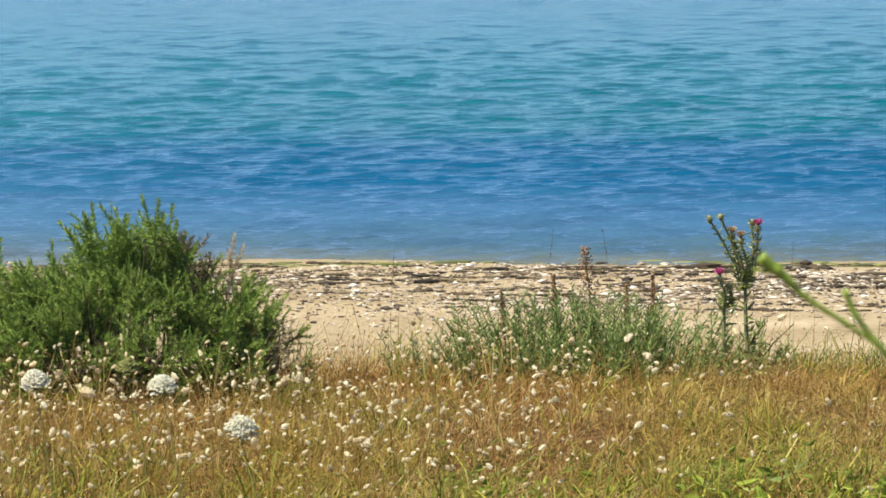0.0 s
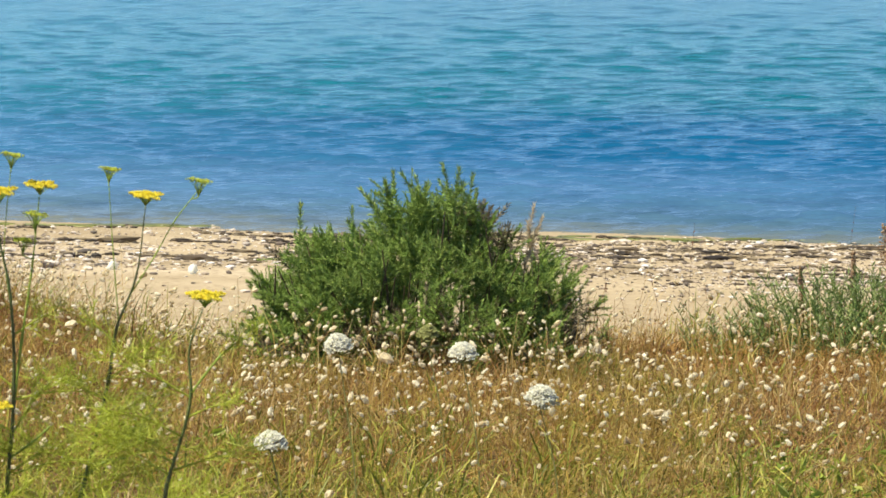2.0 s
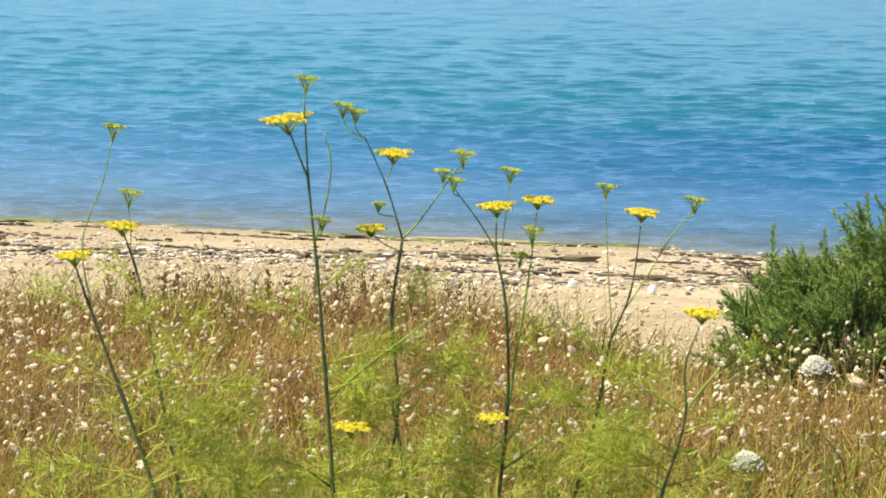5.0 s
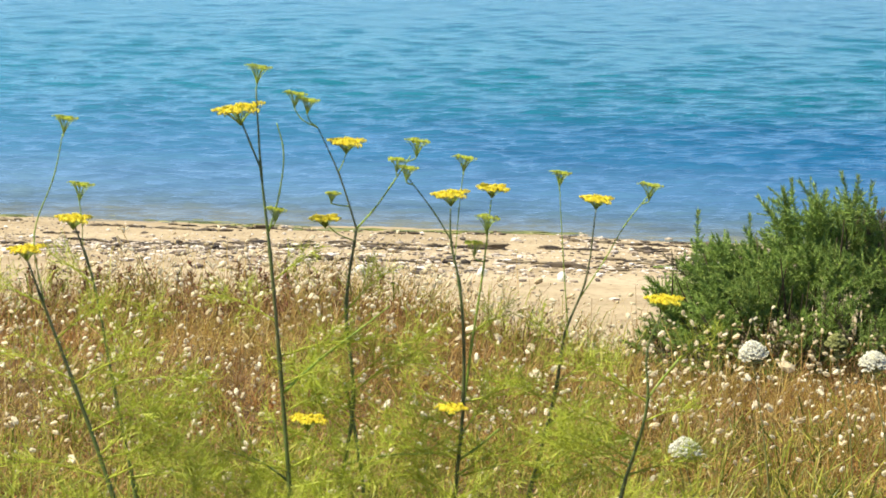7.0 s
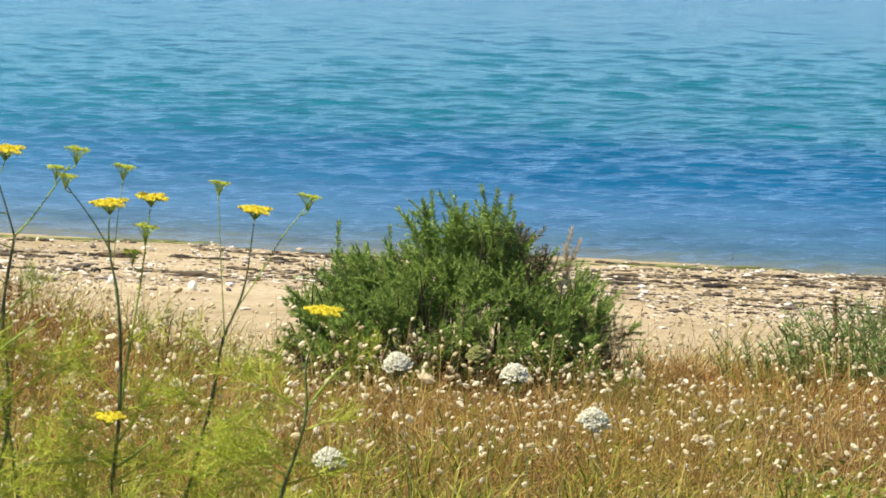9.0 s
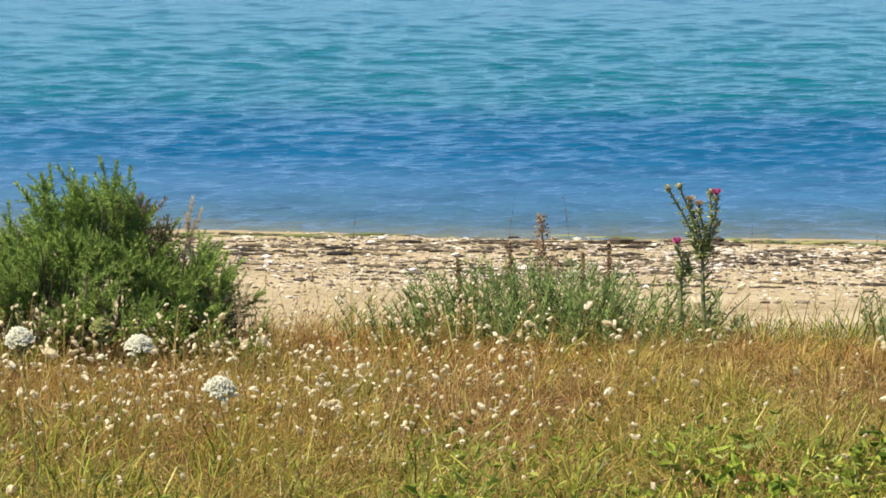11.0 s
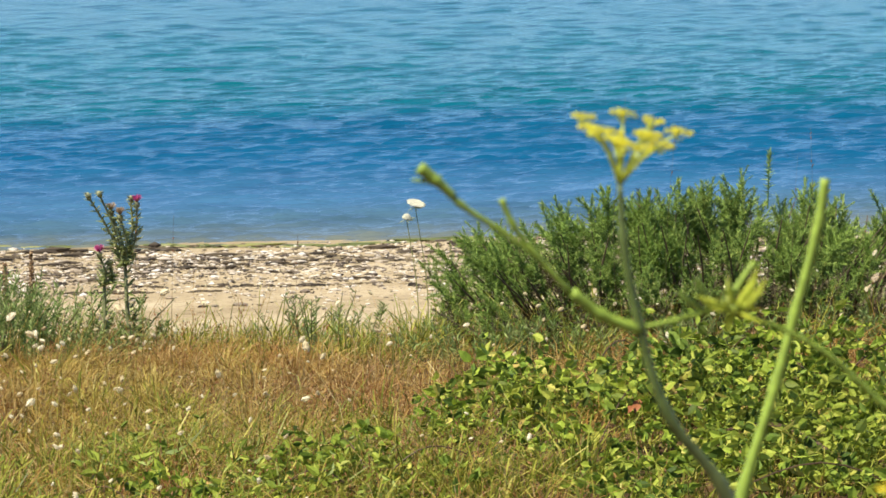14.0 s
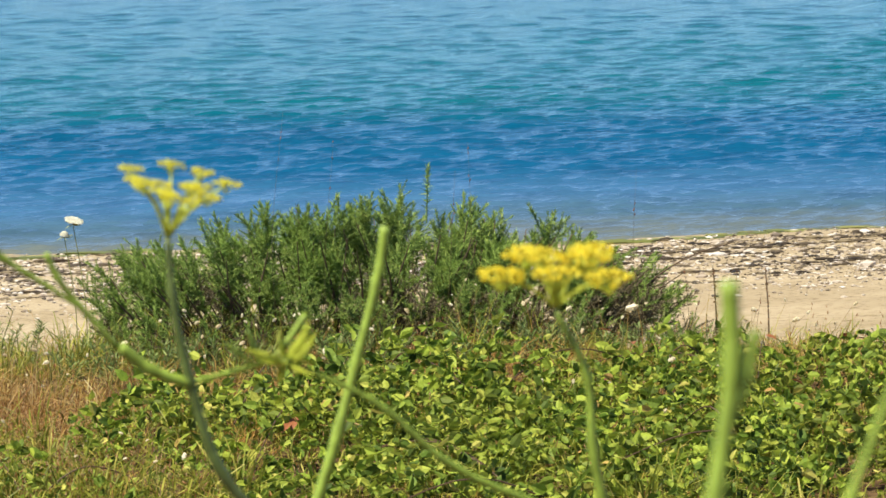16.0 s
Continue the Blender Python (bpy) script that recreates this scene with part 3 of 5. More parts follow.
def tufts(bag, x, y, per, height, width, lean, spread=0.022):
    """Tussocks: arching blades that fan out from each centre, five triangles a blade."""
    k = len(x)
    tall = height * np.clip(rng.lognormal(0, 0.25, k), 0.5, 1.5)
    of = np.repeat(np.arange(k), per)
    n = len(of)
    off = rng.normal(0, spread, (n, 2))
    base = on_ground(x[of] + off[:, 0], y[of] + off[:, 1])
    base[:, 2] -= 0.01
    h = tall[of] * np.clip(rng.lognormal(0, 0.3, n), 0.4, 1.6)
    away = np.arctan2(off[:, 1], off[:, 0]) + rng.normal(0, 0.7, n)
    l = lean * rng.gamma(2.2, 0.45, n) * h
    d = np.stack([np.cos(away) * l + 0.15 * h, np.sin(away) * l, np.zeros(n)], 1)
    f = rng.uniform(0, math.pi, n)
    w = np.stack([np.cos(f), np.sin(f), np.zeros(n)], 1) * (width * rng.uniform(0.6, 1.3, n) / 2)[:, None]
    sag = np.clip(l / h, 0, 2.2)[:, None]
    up = np.stack([np.zeros(n), np.zeros(n), h], 1)
    p1 = base + 0.45 * up + 0.16 * d
    p2 = base + up * (0.82 - 0.1 * sag) + 0.5 * d
    tip = base + up * np.clip(1.0 - 0.36 * sag, 0.12, 1) + d
    v = np.stack([base - w, base + w, p1 - w, p1 + w, p2 - w * 0.7, p2 + w * 0.7, tip], 1)
    t = np.array([(0, 1, 3), (0, 3, 2), (2, 3, 5), (2, 5, 4), (4, 5, 6)])[None] + (np.arange(n) * 7)[:, None, None]
    bag.add(v, t)


bag = Bag()
blades(bag, *bank_places(62000, keep=lambda x, y: (0.55 + 0.45 * patchy(x, y)) * lush(x, y) * (1 - 0.9 * bramble_share(x, y))), 0.06, 0.0037, 1.5)
tufts(bag, *bank_places(4700, keep=lambda x, y: (0.4 + 0.6 * patchy(x, y)) * lush(x, y) * (1 - 0.9 * bramble_share(x, y))), 30, 0.074, 0.0026, 1.35)
blades(bag, *bank_places(9000, keep=lambda x, y: (1 - 0.5 * np.clip(-0.3 - x, 0, 1)) * (0.4 + 0.6 * patchy(x, y, 3.1, 1.0)) * lush(x, y) * (1 - 0.95 * bramble_share(x, y))), 0.13, 0.0022, 0.75)
blades(bag, *bank_places(12000, -5, 6, -2.5, 6.6), 0.14, 0.004, 0.6)
blades(bag, *bank_places(34000, keep=lambda x, y: (1 + 0.6 * (x < -0.4)) * (0.3 + 0.7 * patchy(x, y, 4.0, 2.0)) * (1 - 0.9 * bramble_share(x, y))), 0.06, 0.0042, 2.6, 0.3)
tagged(part("dry_grass", bag, dry_mat), "dense dry golden-brown grass covering the bank", "grass", kind="stuff")

bag = Bag()
front = lambda x, y: np.clip(0.22 + 1.15 * (9.3 - y) / 1.6 * (0.35 + 0.65 * patchy(x, y, 1.7, 2.0)) + 0.9 * np.clip(x - 0.9, 0, 1) * np.clip(9.2 - y, 0, 1), 0.05, 1) * (1 - 0.7 * bramble_share(x, y))
blades(bag, *bank_places(42000, keep=front), 0.075, 0.0042, 1.1)
tufts(bag, *bank_places(3200, keep=front), 24, 0.085, 0.0042, 1.0, 0.03)
edge = lambda x, y: np.clip(patchy(x, y, 2.6, 0.5) * 1.4 - 0.2 + 0.4 * np.clip(x - 1.2, 0, 1), 0, 1) * np.clip((y - 10.1) * 1.2 + 0.3 * (x > 2.1), 0.05, 1) * (1 - 0.75 * np.clip((x - 3.8) * 2, 0, 1))
tufts(bag, *bank_places(1300, y0=9.5, keep=edge), 20, 0.115, 0.0036, 0.75, 0.03)
tagged(part("green_grass", bag, green_mat), "yellow-green grass growing through the dry turf", "grass", kind="stuff")

# fine stems with small open seed heads
bag, stems = Bag(), Bag()
x, y = bank_places(12500, y0=7.3, keep=lambda x, y: (0.35 + 0.65 * patchy(x, y, 1.4, 3.0)) * (1 - 0.9 * bramble_share(x, y)) * (1 - 0.85 * np.clip((x - 1.9) * 2, 0, 1) * np.clip((y - 9.2) * 2, 0, 1)))
tip, d = blades(stems, x, y, 0.125, 0.0012, 1.0)
n = len(tip)
grain_v = tv = np.array([(0, 0, -0.5), (0.5, 0, 0.1), (0, 0.35, 0.1), (-0.5, 0, 0.1), (0, -0.35, 0.1), (0, 0, 0.8)])
grain_t = tt = np.array([(0, 2, 1), (0, 3, 2), (0, 4, 3), (0, 1, 4), (5, 1, 2), (5, 2, 3), (5, 3, 4), (5, 4, 1)])
for k in range(4):
    p = tip + np.stack([rng.normal(0, 0.004, n), rng.normal(0, 0.004, n), -0.012 * k + rng.normal(0, 0.003, n)], 1) - d * 0.05 * k
    s = rng.uniform(0.7, 1.3, n)
    bag.spread(tv, tt, turns(np.tile([[0, 0, 1.0]], (n, 1)) + rng.normal(0, 0.35, (n, 3)), rng.uniform(0, 6, n), np.stack([0.0036 * s, 0.0036 * s, 0.0085 * s], 1)), p)
seeds = tagged(part("seeding_grass", bag, seed_mat), "red-brown seed heads above the dry grass", "grass", kind="stuff")
part("grass_stems", stems, straw_mat, seeds, "thin straw stems")

# dark russet grasses in a band along the seaward edge
bag, stems = Bag(), Bag()
x, y = bank_places(5200, -3.3, -0.5, 10.5, 11.5, lambda x, y: (0.25 + 0.75 * patchy(x, y, 3.0, 1.0)) * np.clip((-0.6 - x) * 1.5, 0.15, 1))
tip, d = blades(stems, x, y, 0.085, 0.003, 0.6)
n = len(tip)
for k in range(3):
    p = tip + np.stack([rng.normal(0, 0.005, n), rng.normal(0, 0.005, n), -0.014 * k + rng.normal(0, 0.004, n)], 1) - d * 0.06 * k
    s = rng.uniform(0.7, 1.4, n)
    bag.spread(tv, tt, turns(np.tile([[0, 0, 1.0]], (n, 1)) + rng.normal(0, 0.6, (n, 3)), rng.uniform(0, 6, n), np.stack([0.0046 * s, 0.0046 * s, 0.0085 * s], 1)), p)
seeds = tagged(part("russet_grass", bag, rust_mat), "dark russet grass heads along the bank's edge", "grass", kind="stuff")
part("grass_stems", stems, rust_mat, seeds, "brown stems")

# low broad-leaved herbs in the turf of the near slope
near = lambda x, y: np.clip(patchy(x, y, 3.4, 0.8) * 1.6 - 0.35, 0, 1) * np.clip((x - 0.2) * 1.2, 0.08, 1) * np.clip((8.9 - y) * 1.2, 0, 1)
lv, lt = lance(0.027, 0.012, 0.45, 0.3)
herb_leaf_mesh = Bag().add(lv, lt).mesh("leaf", low_herb_leaf_mat)
for cx, cy in np.stack(bank_places(230, -0.6, 2.15, 6.95, 8.8, near), 1):
    n = int(rng.integers(20, 48))
    ob = thing("low_herb", (cx, cy, float(ground_z(cx, cy))), "low yellow-green leafy herb in dry turf", "herb", "low herbs in the turf")
    x, y = cx + rng.normal(0, 0.07, n), cy + rng.normal(0, 0.07, n)
    p = on_ground(x, y)
    p[:, 2] += 0.015 + 0.075 * rng.random(n)
    m = turns(np.stack([rng.normal(0, 1, n), rng.normal(-0.2, 0.8, n), rng.normal(0.35, 0.35, n)], 1), rng.uniform(0, 6, n), rng.lognormal(-0.1, 0.3, n))
    for k in range(n):
        leaf = new("leaf", herb_leaf_mesh)
        leaf.parent = ob
        leaf.matrix_basis = Matrix.Translation(Vector(p[k]) - ob.location) @ Matrix(m[k].tolist()).to_4x4()
    for k in range(0, n, 2):
        b = Bag()
        tube(b, [(cx, cy, float(ground_z(cx, cy)) - 0.005), tuple(p[k])], 0.0012, 0.0007, 3, 1)
        part("stem", b, low_herb_mat, ob)

# hare's-tail grass: soft pale oval heads on thin stems
tv, tt = ball(1, 0.2, 3)
tv = tv * np.where(tv[:, 2:3] > 0, [[0.8, 0.8, 1.15]], [[0.9, 0.9, 0.9]])
fluff = Bag().add(tv, tt)
k = 24
d = unit(rng.normal(size=(k, 3)) + [0, 0, 0.5])
fluff.spread(np.array([(-0.22, 0, 0), (0.22, 0, 0), (0, 0, 0.4)]), np.array([(0, 1, 2)]), turns(d + [0, 0, 0.6], rng.uniform(0, 6, k), rng.uniform(0.6, 1.2, k)), d * 0.75)
tv, tt = np.concatenate(fluff.v), np.concatenate(fluff.t)
heads, stems = Bag(), Bag()
share = lambda x, y: np.clip(0.62 - 0.16 * np.clip(x + 0.9, 0, 1) - 0.34 * np.clip((x - 0.5) / 0.9, 0, 1) - 0.075 * np.clip((x - 1.5) * 2, 0, 1), 0.004, 1) * np.clip((y - 7.3) / 1.5, 0.06, 1) * (0.35 + 0.65 * patchy(x, y, 2.0, 4.0)) * (1 - bramble_share(x, y))
x, y = bank_places(33000, -3.2, 4.6, 7.2, 11.5, keep=share)
n = len(x)
base = on_ground(x, y)
h = rng.normal(0.155, 0.045, n).clip(0.05, 0.3)
lean = rng.normal(0, 0.34, (n, 2)) + [0.12, 0]
top = base + np.stack([lean[:, 0] * h, lean[:, 1] * h, h], 1)
axis = np.stack([lean[:, 0] * 2 + rng.normal(0, 1.5, n), lean[:, 1] * 2 + rng.normal(0, 0.8, n), np.ones(n)], 1)
s = rng.lognormal(0, 0.35, n)
heads.spread(tv, tt, turns(axis, rng.uniform(0, 6, n), np.stack([0.0041 * s, 0.0041 * s, 0.0069 * s], 1)), top + unit(axis) * 0.008)
half = base + (top - base) * [0.25, 0.25, 0.55]
v = np.stack([base - [0.0007, 0, 0], base + [0.0007, 0, 0], half - [0.0006, 0, 0], half + [0.0006, 0, 0], top - [0.0005, 0, 0], top + [0.0005, 0, 0]], 1)
stems.add(v, np.array([(0, 1, 3), (0, 3, 2), (2, 3, 5), (2, 5, 4)])[None] + (np.arange(n) * 6)[:, None, None])
tails = tagged(part("hare_tail_grass", heads, tail_mat), "cream fluffy hare's-tail heads scattered over dry grass", "grass", kind="stuff")
part("tail_stems", stems, dry_mat, tails, "thin straw stems")

# ---- gorse ----
def shoot_template(seed, spines=120, length=0.14, wide=0.002):
    """A gorse shoot along z, beset with fine spines all round, closing to a point."""
    g = np.random.default_rng(seed)
    s = np.linspace(0.02, 1, spines) ** 0.85
    a = np.arange(spines) * 2.4 + g.normal(0, 0.3, spines)
    up = 0.35 + 1.6 * s ** 3 + g.normal(0, 0.2, spines)
    d = unit(np.stack([np.cos(a), np.sin(a), up], 1))
    l = (0.025 - 0.010 * s) * g.uniform(0.65, 1.25, spines)
    root = np.stack([0.0015 * np.cos(a), 0.0015 * np.sin(a), s * length], 1)
    w = unit(np.cross(d, g.normal(size=(spines, 3)))) * wide
    v = np.stack([root - w, root + w, root + d * l[:, None]], 1).reshape(-1, 3)
    t = np.arange(spines * 3).reshape(-1, 3)
    b = Bag().add(v, t)
    tube(b, [(0, 0, -0.03), (0, 0, length * 0.95)], 0.0022, 0.0008, 4, 2)
    return np.concatenate(b.v), np.concatenate(b.t)


shoots = [shoot_template(s, 104, wide=0.0017) for s in range(3)] + [shoot_template(s, 80, wide=0.002) for s in range(3, 6)] + [shoot_template(s, 44, wide=0.0026) for s in range(6, 8)]


def gorse(at, profile, deep, boughs, label, dead=(), tall=(), withered=(), limbs=110, toward=0.0):
    """A gorse bush: profile is its height over its length (x, z from its base), deep its half depth.
    Boughs are masses of sprays; a spray is a leading shoot with side shoots set along it."""
    ob = thing("gorse_bush", at, label, "bush")
    at = np.array(at)
    px, pz = np.array([p[0] for p in profile]), np.array([p[1] for p in profile])
    lo, hi = px[0], px[-1]
    mid = 0.5 * (lo + hi)
    green_bag, brown_bag = Bag(), Bag()
    roots, dirs, sizes = [], [], []
    for i in range(boughs):
        tier = i % 4
        bx = lo + (hi - lo) * (i + rng.random()) / boughs
        bu = (-0.9, -0.45, 0.05, 0.55)[tier] + rng.normal(0, 0.1)
        high = float(np.interp(bx, px, pz)) * ((0.50, 0.78, 1.0, 0.98)[tier] + rng.normal(0, 0.05))
        side = (bx - mid) / (hi - lo)
        axis = unit(np.array([1.3 * side + toward, 0.35 * bu - 0.1, 0.8]))
        for j in range(int(rng.integers(8, 13))):
            off = rng.normal(0, 1, 2) * [0.054, 0.062]
            drop = 9.0 * float(off @ off) + abs(rng.normal(0, 0.035))
            lead = unit(axis + [off[0] * 9, off[1] * 7, -0.5 * drop] + rng.normal(0, 0.16, 3))
            tip = np.array([bx + off[0], bu * deep + off[1], high - drop])
            if tier == 3 and tip[2] < 0.58 * high:
                continue
            size = rng.uniform(0.75, 1.1)
            roots.append(tip - lead * 0.135 * size)
            dirs.append(lead)
            sizes.append(size)
            m = int(rng.integers(9, 14))
            for q in range(m):
                f = 0.2 + 0.8 * q / m
                r = rng.normal(size=3)
                r = unit(r - lead * (r @ lead))
                sd = unit(lead * rng.uniform(0.55, 1.0) + r * 0.9 + [0, 0, 0.12])
                roots.append(tip - lead * (0.22 * f * size))
                dirs.append(sd)
                sizes.append(rng.uniform(0.34, 0.62) * (0.65 + 0.5 * f))
    root, out, size = np.array(roots), np.array(dirs), np.array(sizes)
    tip = root + out * (0.14 * size)[:, None]
    keep = (root[:, 2] > -0.01) & (tip[:, 0] > lo - 0.05) & (tip[:, 0] < hi + 0.05)
    count = len(root)
    keep &= (rng.random(count) < 0.85) | (root[:, 2] > 0.3 * np.interp(root[:, 0], px, pz))
    brown = (rng.random(count) < 0.4) & (root[:, 2] < 0.3 * np.interp(root[:, 0], px, pz))
    for cx, cz, cr in dead:
        brown |= (np.hypot(tip[:, 0] - cx, tip[:, 2] - cz) < cr * rng.uniform(0.5, 1.3, count)) & (rng.random(count) < 0.8)
    which = np.where(size > 0.7, rng.integers(0, 3, count), rng.integers(3, 6, count))
    which = np.where(brown, rng.integers(6, 8, count), which)
    for w in range(8):
        for bag, m in ((green_bag, keep & ~brown & (which == w)), (brown_bag, keep & brown & (which == w))):
            if m.any():
                k = int(m.sum())
                bag.spread(*shoots[w], turns(out[m], rng.uniform(0, 6, k), size[m]), at + root[m])
    part("crown", green_bag, gorse_mat, ob, "dense dark green spiny shoots")
    if brown_bag.v:
        part("dead_spray", brown_bag, gorse_dry_mat, ob, "dry brown spiny shoots")
    for tx, tz, lx, leader in [(*q, True) for q in tall] + [(*q, False) for q in withered]:
        b = Bag()
        ax = np.array([[lx, -0.05, 1.0]])
        b.spread(*shoots[int(rng.integers(0, 3))], turns(ax, np.array([rng.uniform(0, 6)]), np.array([1.05 if leader else 0.9])), at + np.array([[tx - lx * 0.13, -0.02, tz - 0.14]]))
        part("shoot", b, gorse_mat if leader else gorse_tan_mat, ob, "" if leader else "dry tan shoot")
    for i in range(limbs):
        b = Bag()
        ex = lo + (hi - lo) * (0.04 + 0.92 * (i + rng.random()) / limbs)
        eu = rng.uniform(-0.7, 0.7)
        ez = np.interp(ex, px, pz) * rng.uniform(0.45, 0.9)
        sx = mid + (ex - mid) * 0.75 + rng.normal(0, 0.03)
        tube(b, at + np.array([(sx, eu * deep * 0.3, -0.04), (0.5 * (sx + ex) + rng.normal(0, 0.02), eu * deep * 0.6, ez * 0.5), (ex, eu * deep, ez)]), rng.uniform(0.003, 0.008), 0.0015, 5, 3)
        part("branch", b, bark_mat, ob)
    return ob


def base_at(x, y):
    return (x, y, float(ground_z(x, y)))


gorse(base_at(-0.1, 10.65), [(-0.53, 0.13), (-0.50, 0.24), (-0.455, 0.29), (-0.41, 0.36), (-0.37, 0.405), (-0.33, 0.43), (-0.28, 0.40), (-0.18, 0.415), (-0.13, 0.51), (-0.05, 0.53), (0.02, 0.52), (0.09, 0.57), (0.17, 0.545),
                             (0.23, 0.48), (0.28, 0.42), (0.34, 0.37), (0.41, 0.34), (0.47, 0.29), (0.54, 0.16)], 0.34, 46,
      "dark green gorse bush with brown dead sprays inside", dead=((0.20, 0.46, 0.06), (0.27, 0.40, 0.06), (0.5, 0.16, 0.06), (-0.44, 0.36, 0.05)),
      tall=((0.085, 0.60, -0.25), (-0.06, 0.575, -0.1), (-0.33, 0.48, 0.05), (-0.18, 0.47, 0.0), (0.17, 0.57, 0.15), (-0.115, 0.545, -0.8), (0.13, 0.585, 0.1)),
      withered=((0.35, 0.50, 0.15), (0.38, 0.47, 0.4), (0.33, 0.45, -0.1), (0.36, 0.43, 0.3), (0.52, 0.25, 0.4)), toward=-0.12)
gorse(base_at(3.5, 10.55), [(-0.88, 0.10), (-0.78, 0.24), (-0.6, 0.35), (-0.35, 0.41), (-0.1, 0.44), (0.1, 0.44), (0.35, 0.42), (0.6, 0.36), (0.85, 0.30), (1.0, 0.2), (1.1, 0.08)], 0.4, 66,
      "wide low green gorse bush at the bank's edge", dead=((-0.2, 0.43, 0.03), (0.8, 0.12, 0.12), (-0.5, 0.2, 0.05), (0.1, 0.1, 0.1), (0.5, 0.08, 0.1)),
      tall=((0.22, 0.53, 0.02), (-0.5, 0.40, -0.4), (-0.07, 0.47, 0.5), (-0.42, 0.40, 0.2), (0.55, 0.41, -0.5), (-0.2, 0.44, -0.6)), limbs=170)

# ---- grey-green herb clump ----
def herb_clump(at, wide, deep, height, stems, label):
    ob = thing("herb_clump", at, label, "herb")
    at = np.array(at)
    leaf_v, leaf_t = lance(0.026, 0.0038, 0.3, 0.25)
    leaves = Bag()
    for i in range(stems):
        gx, gy = rng.normal(0, 0.42), rng.normal(0, 0.42)
        x, y = gx * wide, gy * deep
        h = height * rng.uniform(0.6, 1.1) * math.exp(-0.55 * (gx ** 2 + gy ** 2))
        b = at + [x, y, float(ground_z(at[0] + x, at[1] + y)) - at[2] - 0.01]
        lean = np.array([gx * 0.35 + rng.normal(0, 0.18), gy * 0.3 + rng.normal(0, 0.18), 0]) * h
        line = np.array([b, b + lean * 0.35 + [0, 0, h * 0.55], b + lean + [0, 0, h]])
        p = smooth_line(line, 12)
        st = Bag()
        tube(st, line, 0.0022, 0.001, 4, 3)
        if i < 60:
            part("stem", st, herb_stem_mat, ob)
        else:
            leaves.add(np.concatenate(st.v), np.concatenate(st.t))
        k = 34
        s = rng.uniform(0.15, 1.0, k)
        q = p[(s * (len(p) - 1)).astype(int)]
        a = rng.uniform(0, 6.28, k)
        d = np.stack([np.cos(a), np.sin(a), 0.2 + 0.9 * s + rng.normal(0, 0.2, k)], 1)
        leaves.spread(leaf_v, leaf_t, turns(d, rng.uniform(0, 6, k), rng.uniform(0.6, 1.2, k)), q)
    part("leaves", leaves, herb_mat, ob, "narrow grey-green leaves")
    return ob


herb_clump(base_at(1.30, 10.72), 0.56, 0.32, 0.28, 350, "bushy grey-green leafy herb among dry grass")
herb_clump(base_at(2.35, 10.5), 0.25, 0.2, 0.22, 34, "low green leafy herb beside the gorse")
for x, y, w in ((2.75, 10.05, 0.35), (3.25, 9.95, 0.3), (3.75, 9.95, 0.35), (4.25, 9.95, 0.25)):
    herb_clump(base_at(x, y), w, 0.16, 0.14, 46, "low green leafy herb at the foot of the gorse")

# ---- thistle ----
def thistle(base, fork, tips, label):
    ob = thing("thistle", base, label, "thistle")
    main = Bag()
    tube(main, [base, tuple(0.5 * (np.array(base) + fork) + [-0.006, 0, 0]), fork], 0.008, 0.005, 7)
    part("stem", main, thistle_mat, ob)
    spike_v, spike_t = lance(0.045, 0.012, 0.5, 0.45)
    leaves = Bag()
    lines = [[base, fork]]
    for tip, kind in tips:
        b = Bag()
        line = [fork, tuple(0.5 * (np.array(fork) + tip) + [0.012, 0, -0.01]), tip]
        lines.append(line)
        tube(b, line, 0.0045, 0.003, 6)
        part("branch", b, thistle_mat, ob)
        head = Bag()
        tv, tt = ball(2, 0.1, 5)
        head.add(tv * [0.008, 0.008, 0.011] + tip, tt)
        k = 40
        a = rng.uniform(0, 6.28, k)
        z = rng.uniform(-0.6, 0.8, k)
        d = np.stack([np.cos(a), np.sin(a), z], 1)
        head.spread(np.array([(-0.0012, 0, 0), (0.0012, 0, 0), (0, 0, 0.012)]), np.array([(0, 1, 2)]), turns(d, a, np.ones(k)), np.array(tip) + d * [0.007, 0.007, 0.009])
        hd = part("flower_head", head, thistle_mat, ob, "spiny green bud")
        if kind != "bud":
            tuft = Bag()
            k = 130
            a = rng.uniform(0, 6.28, k)
            d = np.stack([0.55 * np.cos(a), 0.55 * np.sin(a), np.ones(k)], 1) * 1.0 + rng.normal(0, 0.2, (k, 3))
            tuft.spread(np.array([(-0.0011, 0, 0), (0.0011, 0, 0), (0.0008, 0, 0.02), (-0.0008, 0, 0.02)]), np.array([(0, 1, 2), (0, 2, 3)]), turns(d, a, rng.uniform(0.7, 1.1, k)), np.array(tip) + [0, 0, 0.008] + d * 0.003)
            part("petals", tuft, pink_mat if kind == "pink" else thistle_dry_mat, hd, "bright pink florets" if kind == "pink" else "faded tan seed down")
    for line in lines:
        p = smooth_line(line, 14)
        k = len(p)
        low = line is lines[0]
        for turn in range(3 if low else 2):
            a = rng.uniform(0, 6.28, k)
            d = np.stack([np.cos(a), np.sin(a), rng.uniform(0.1, 0.9, k)], 1)
            leaves.spread(spike_v, spike_t, turns(d, rng.uniform(0, 6, k), rng.uniform(0.4, 0.85, k) * (np.linspace(1.5, 0.9, k) if low else np.linspace(1.15, 0.55, k))), p)
    part("leaves", leaves, thistle_leaf_mat, ob, "spiny toothed green leaves")
    return ob


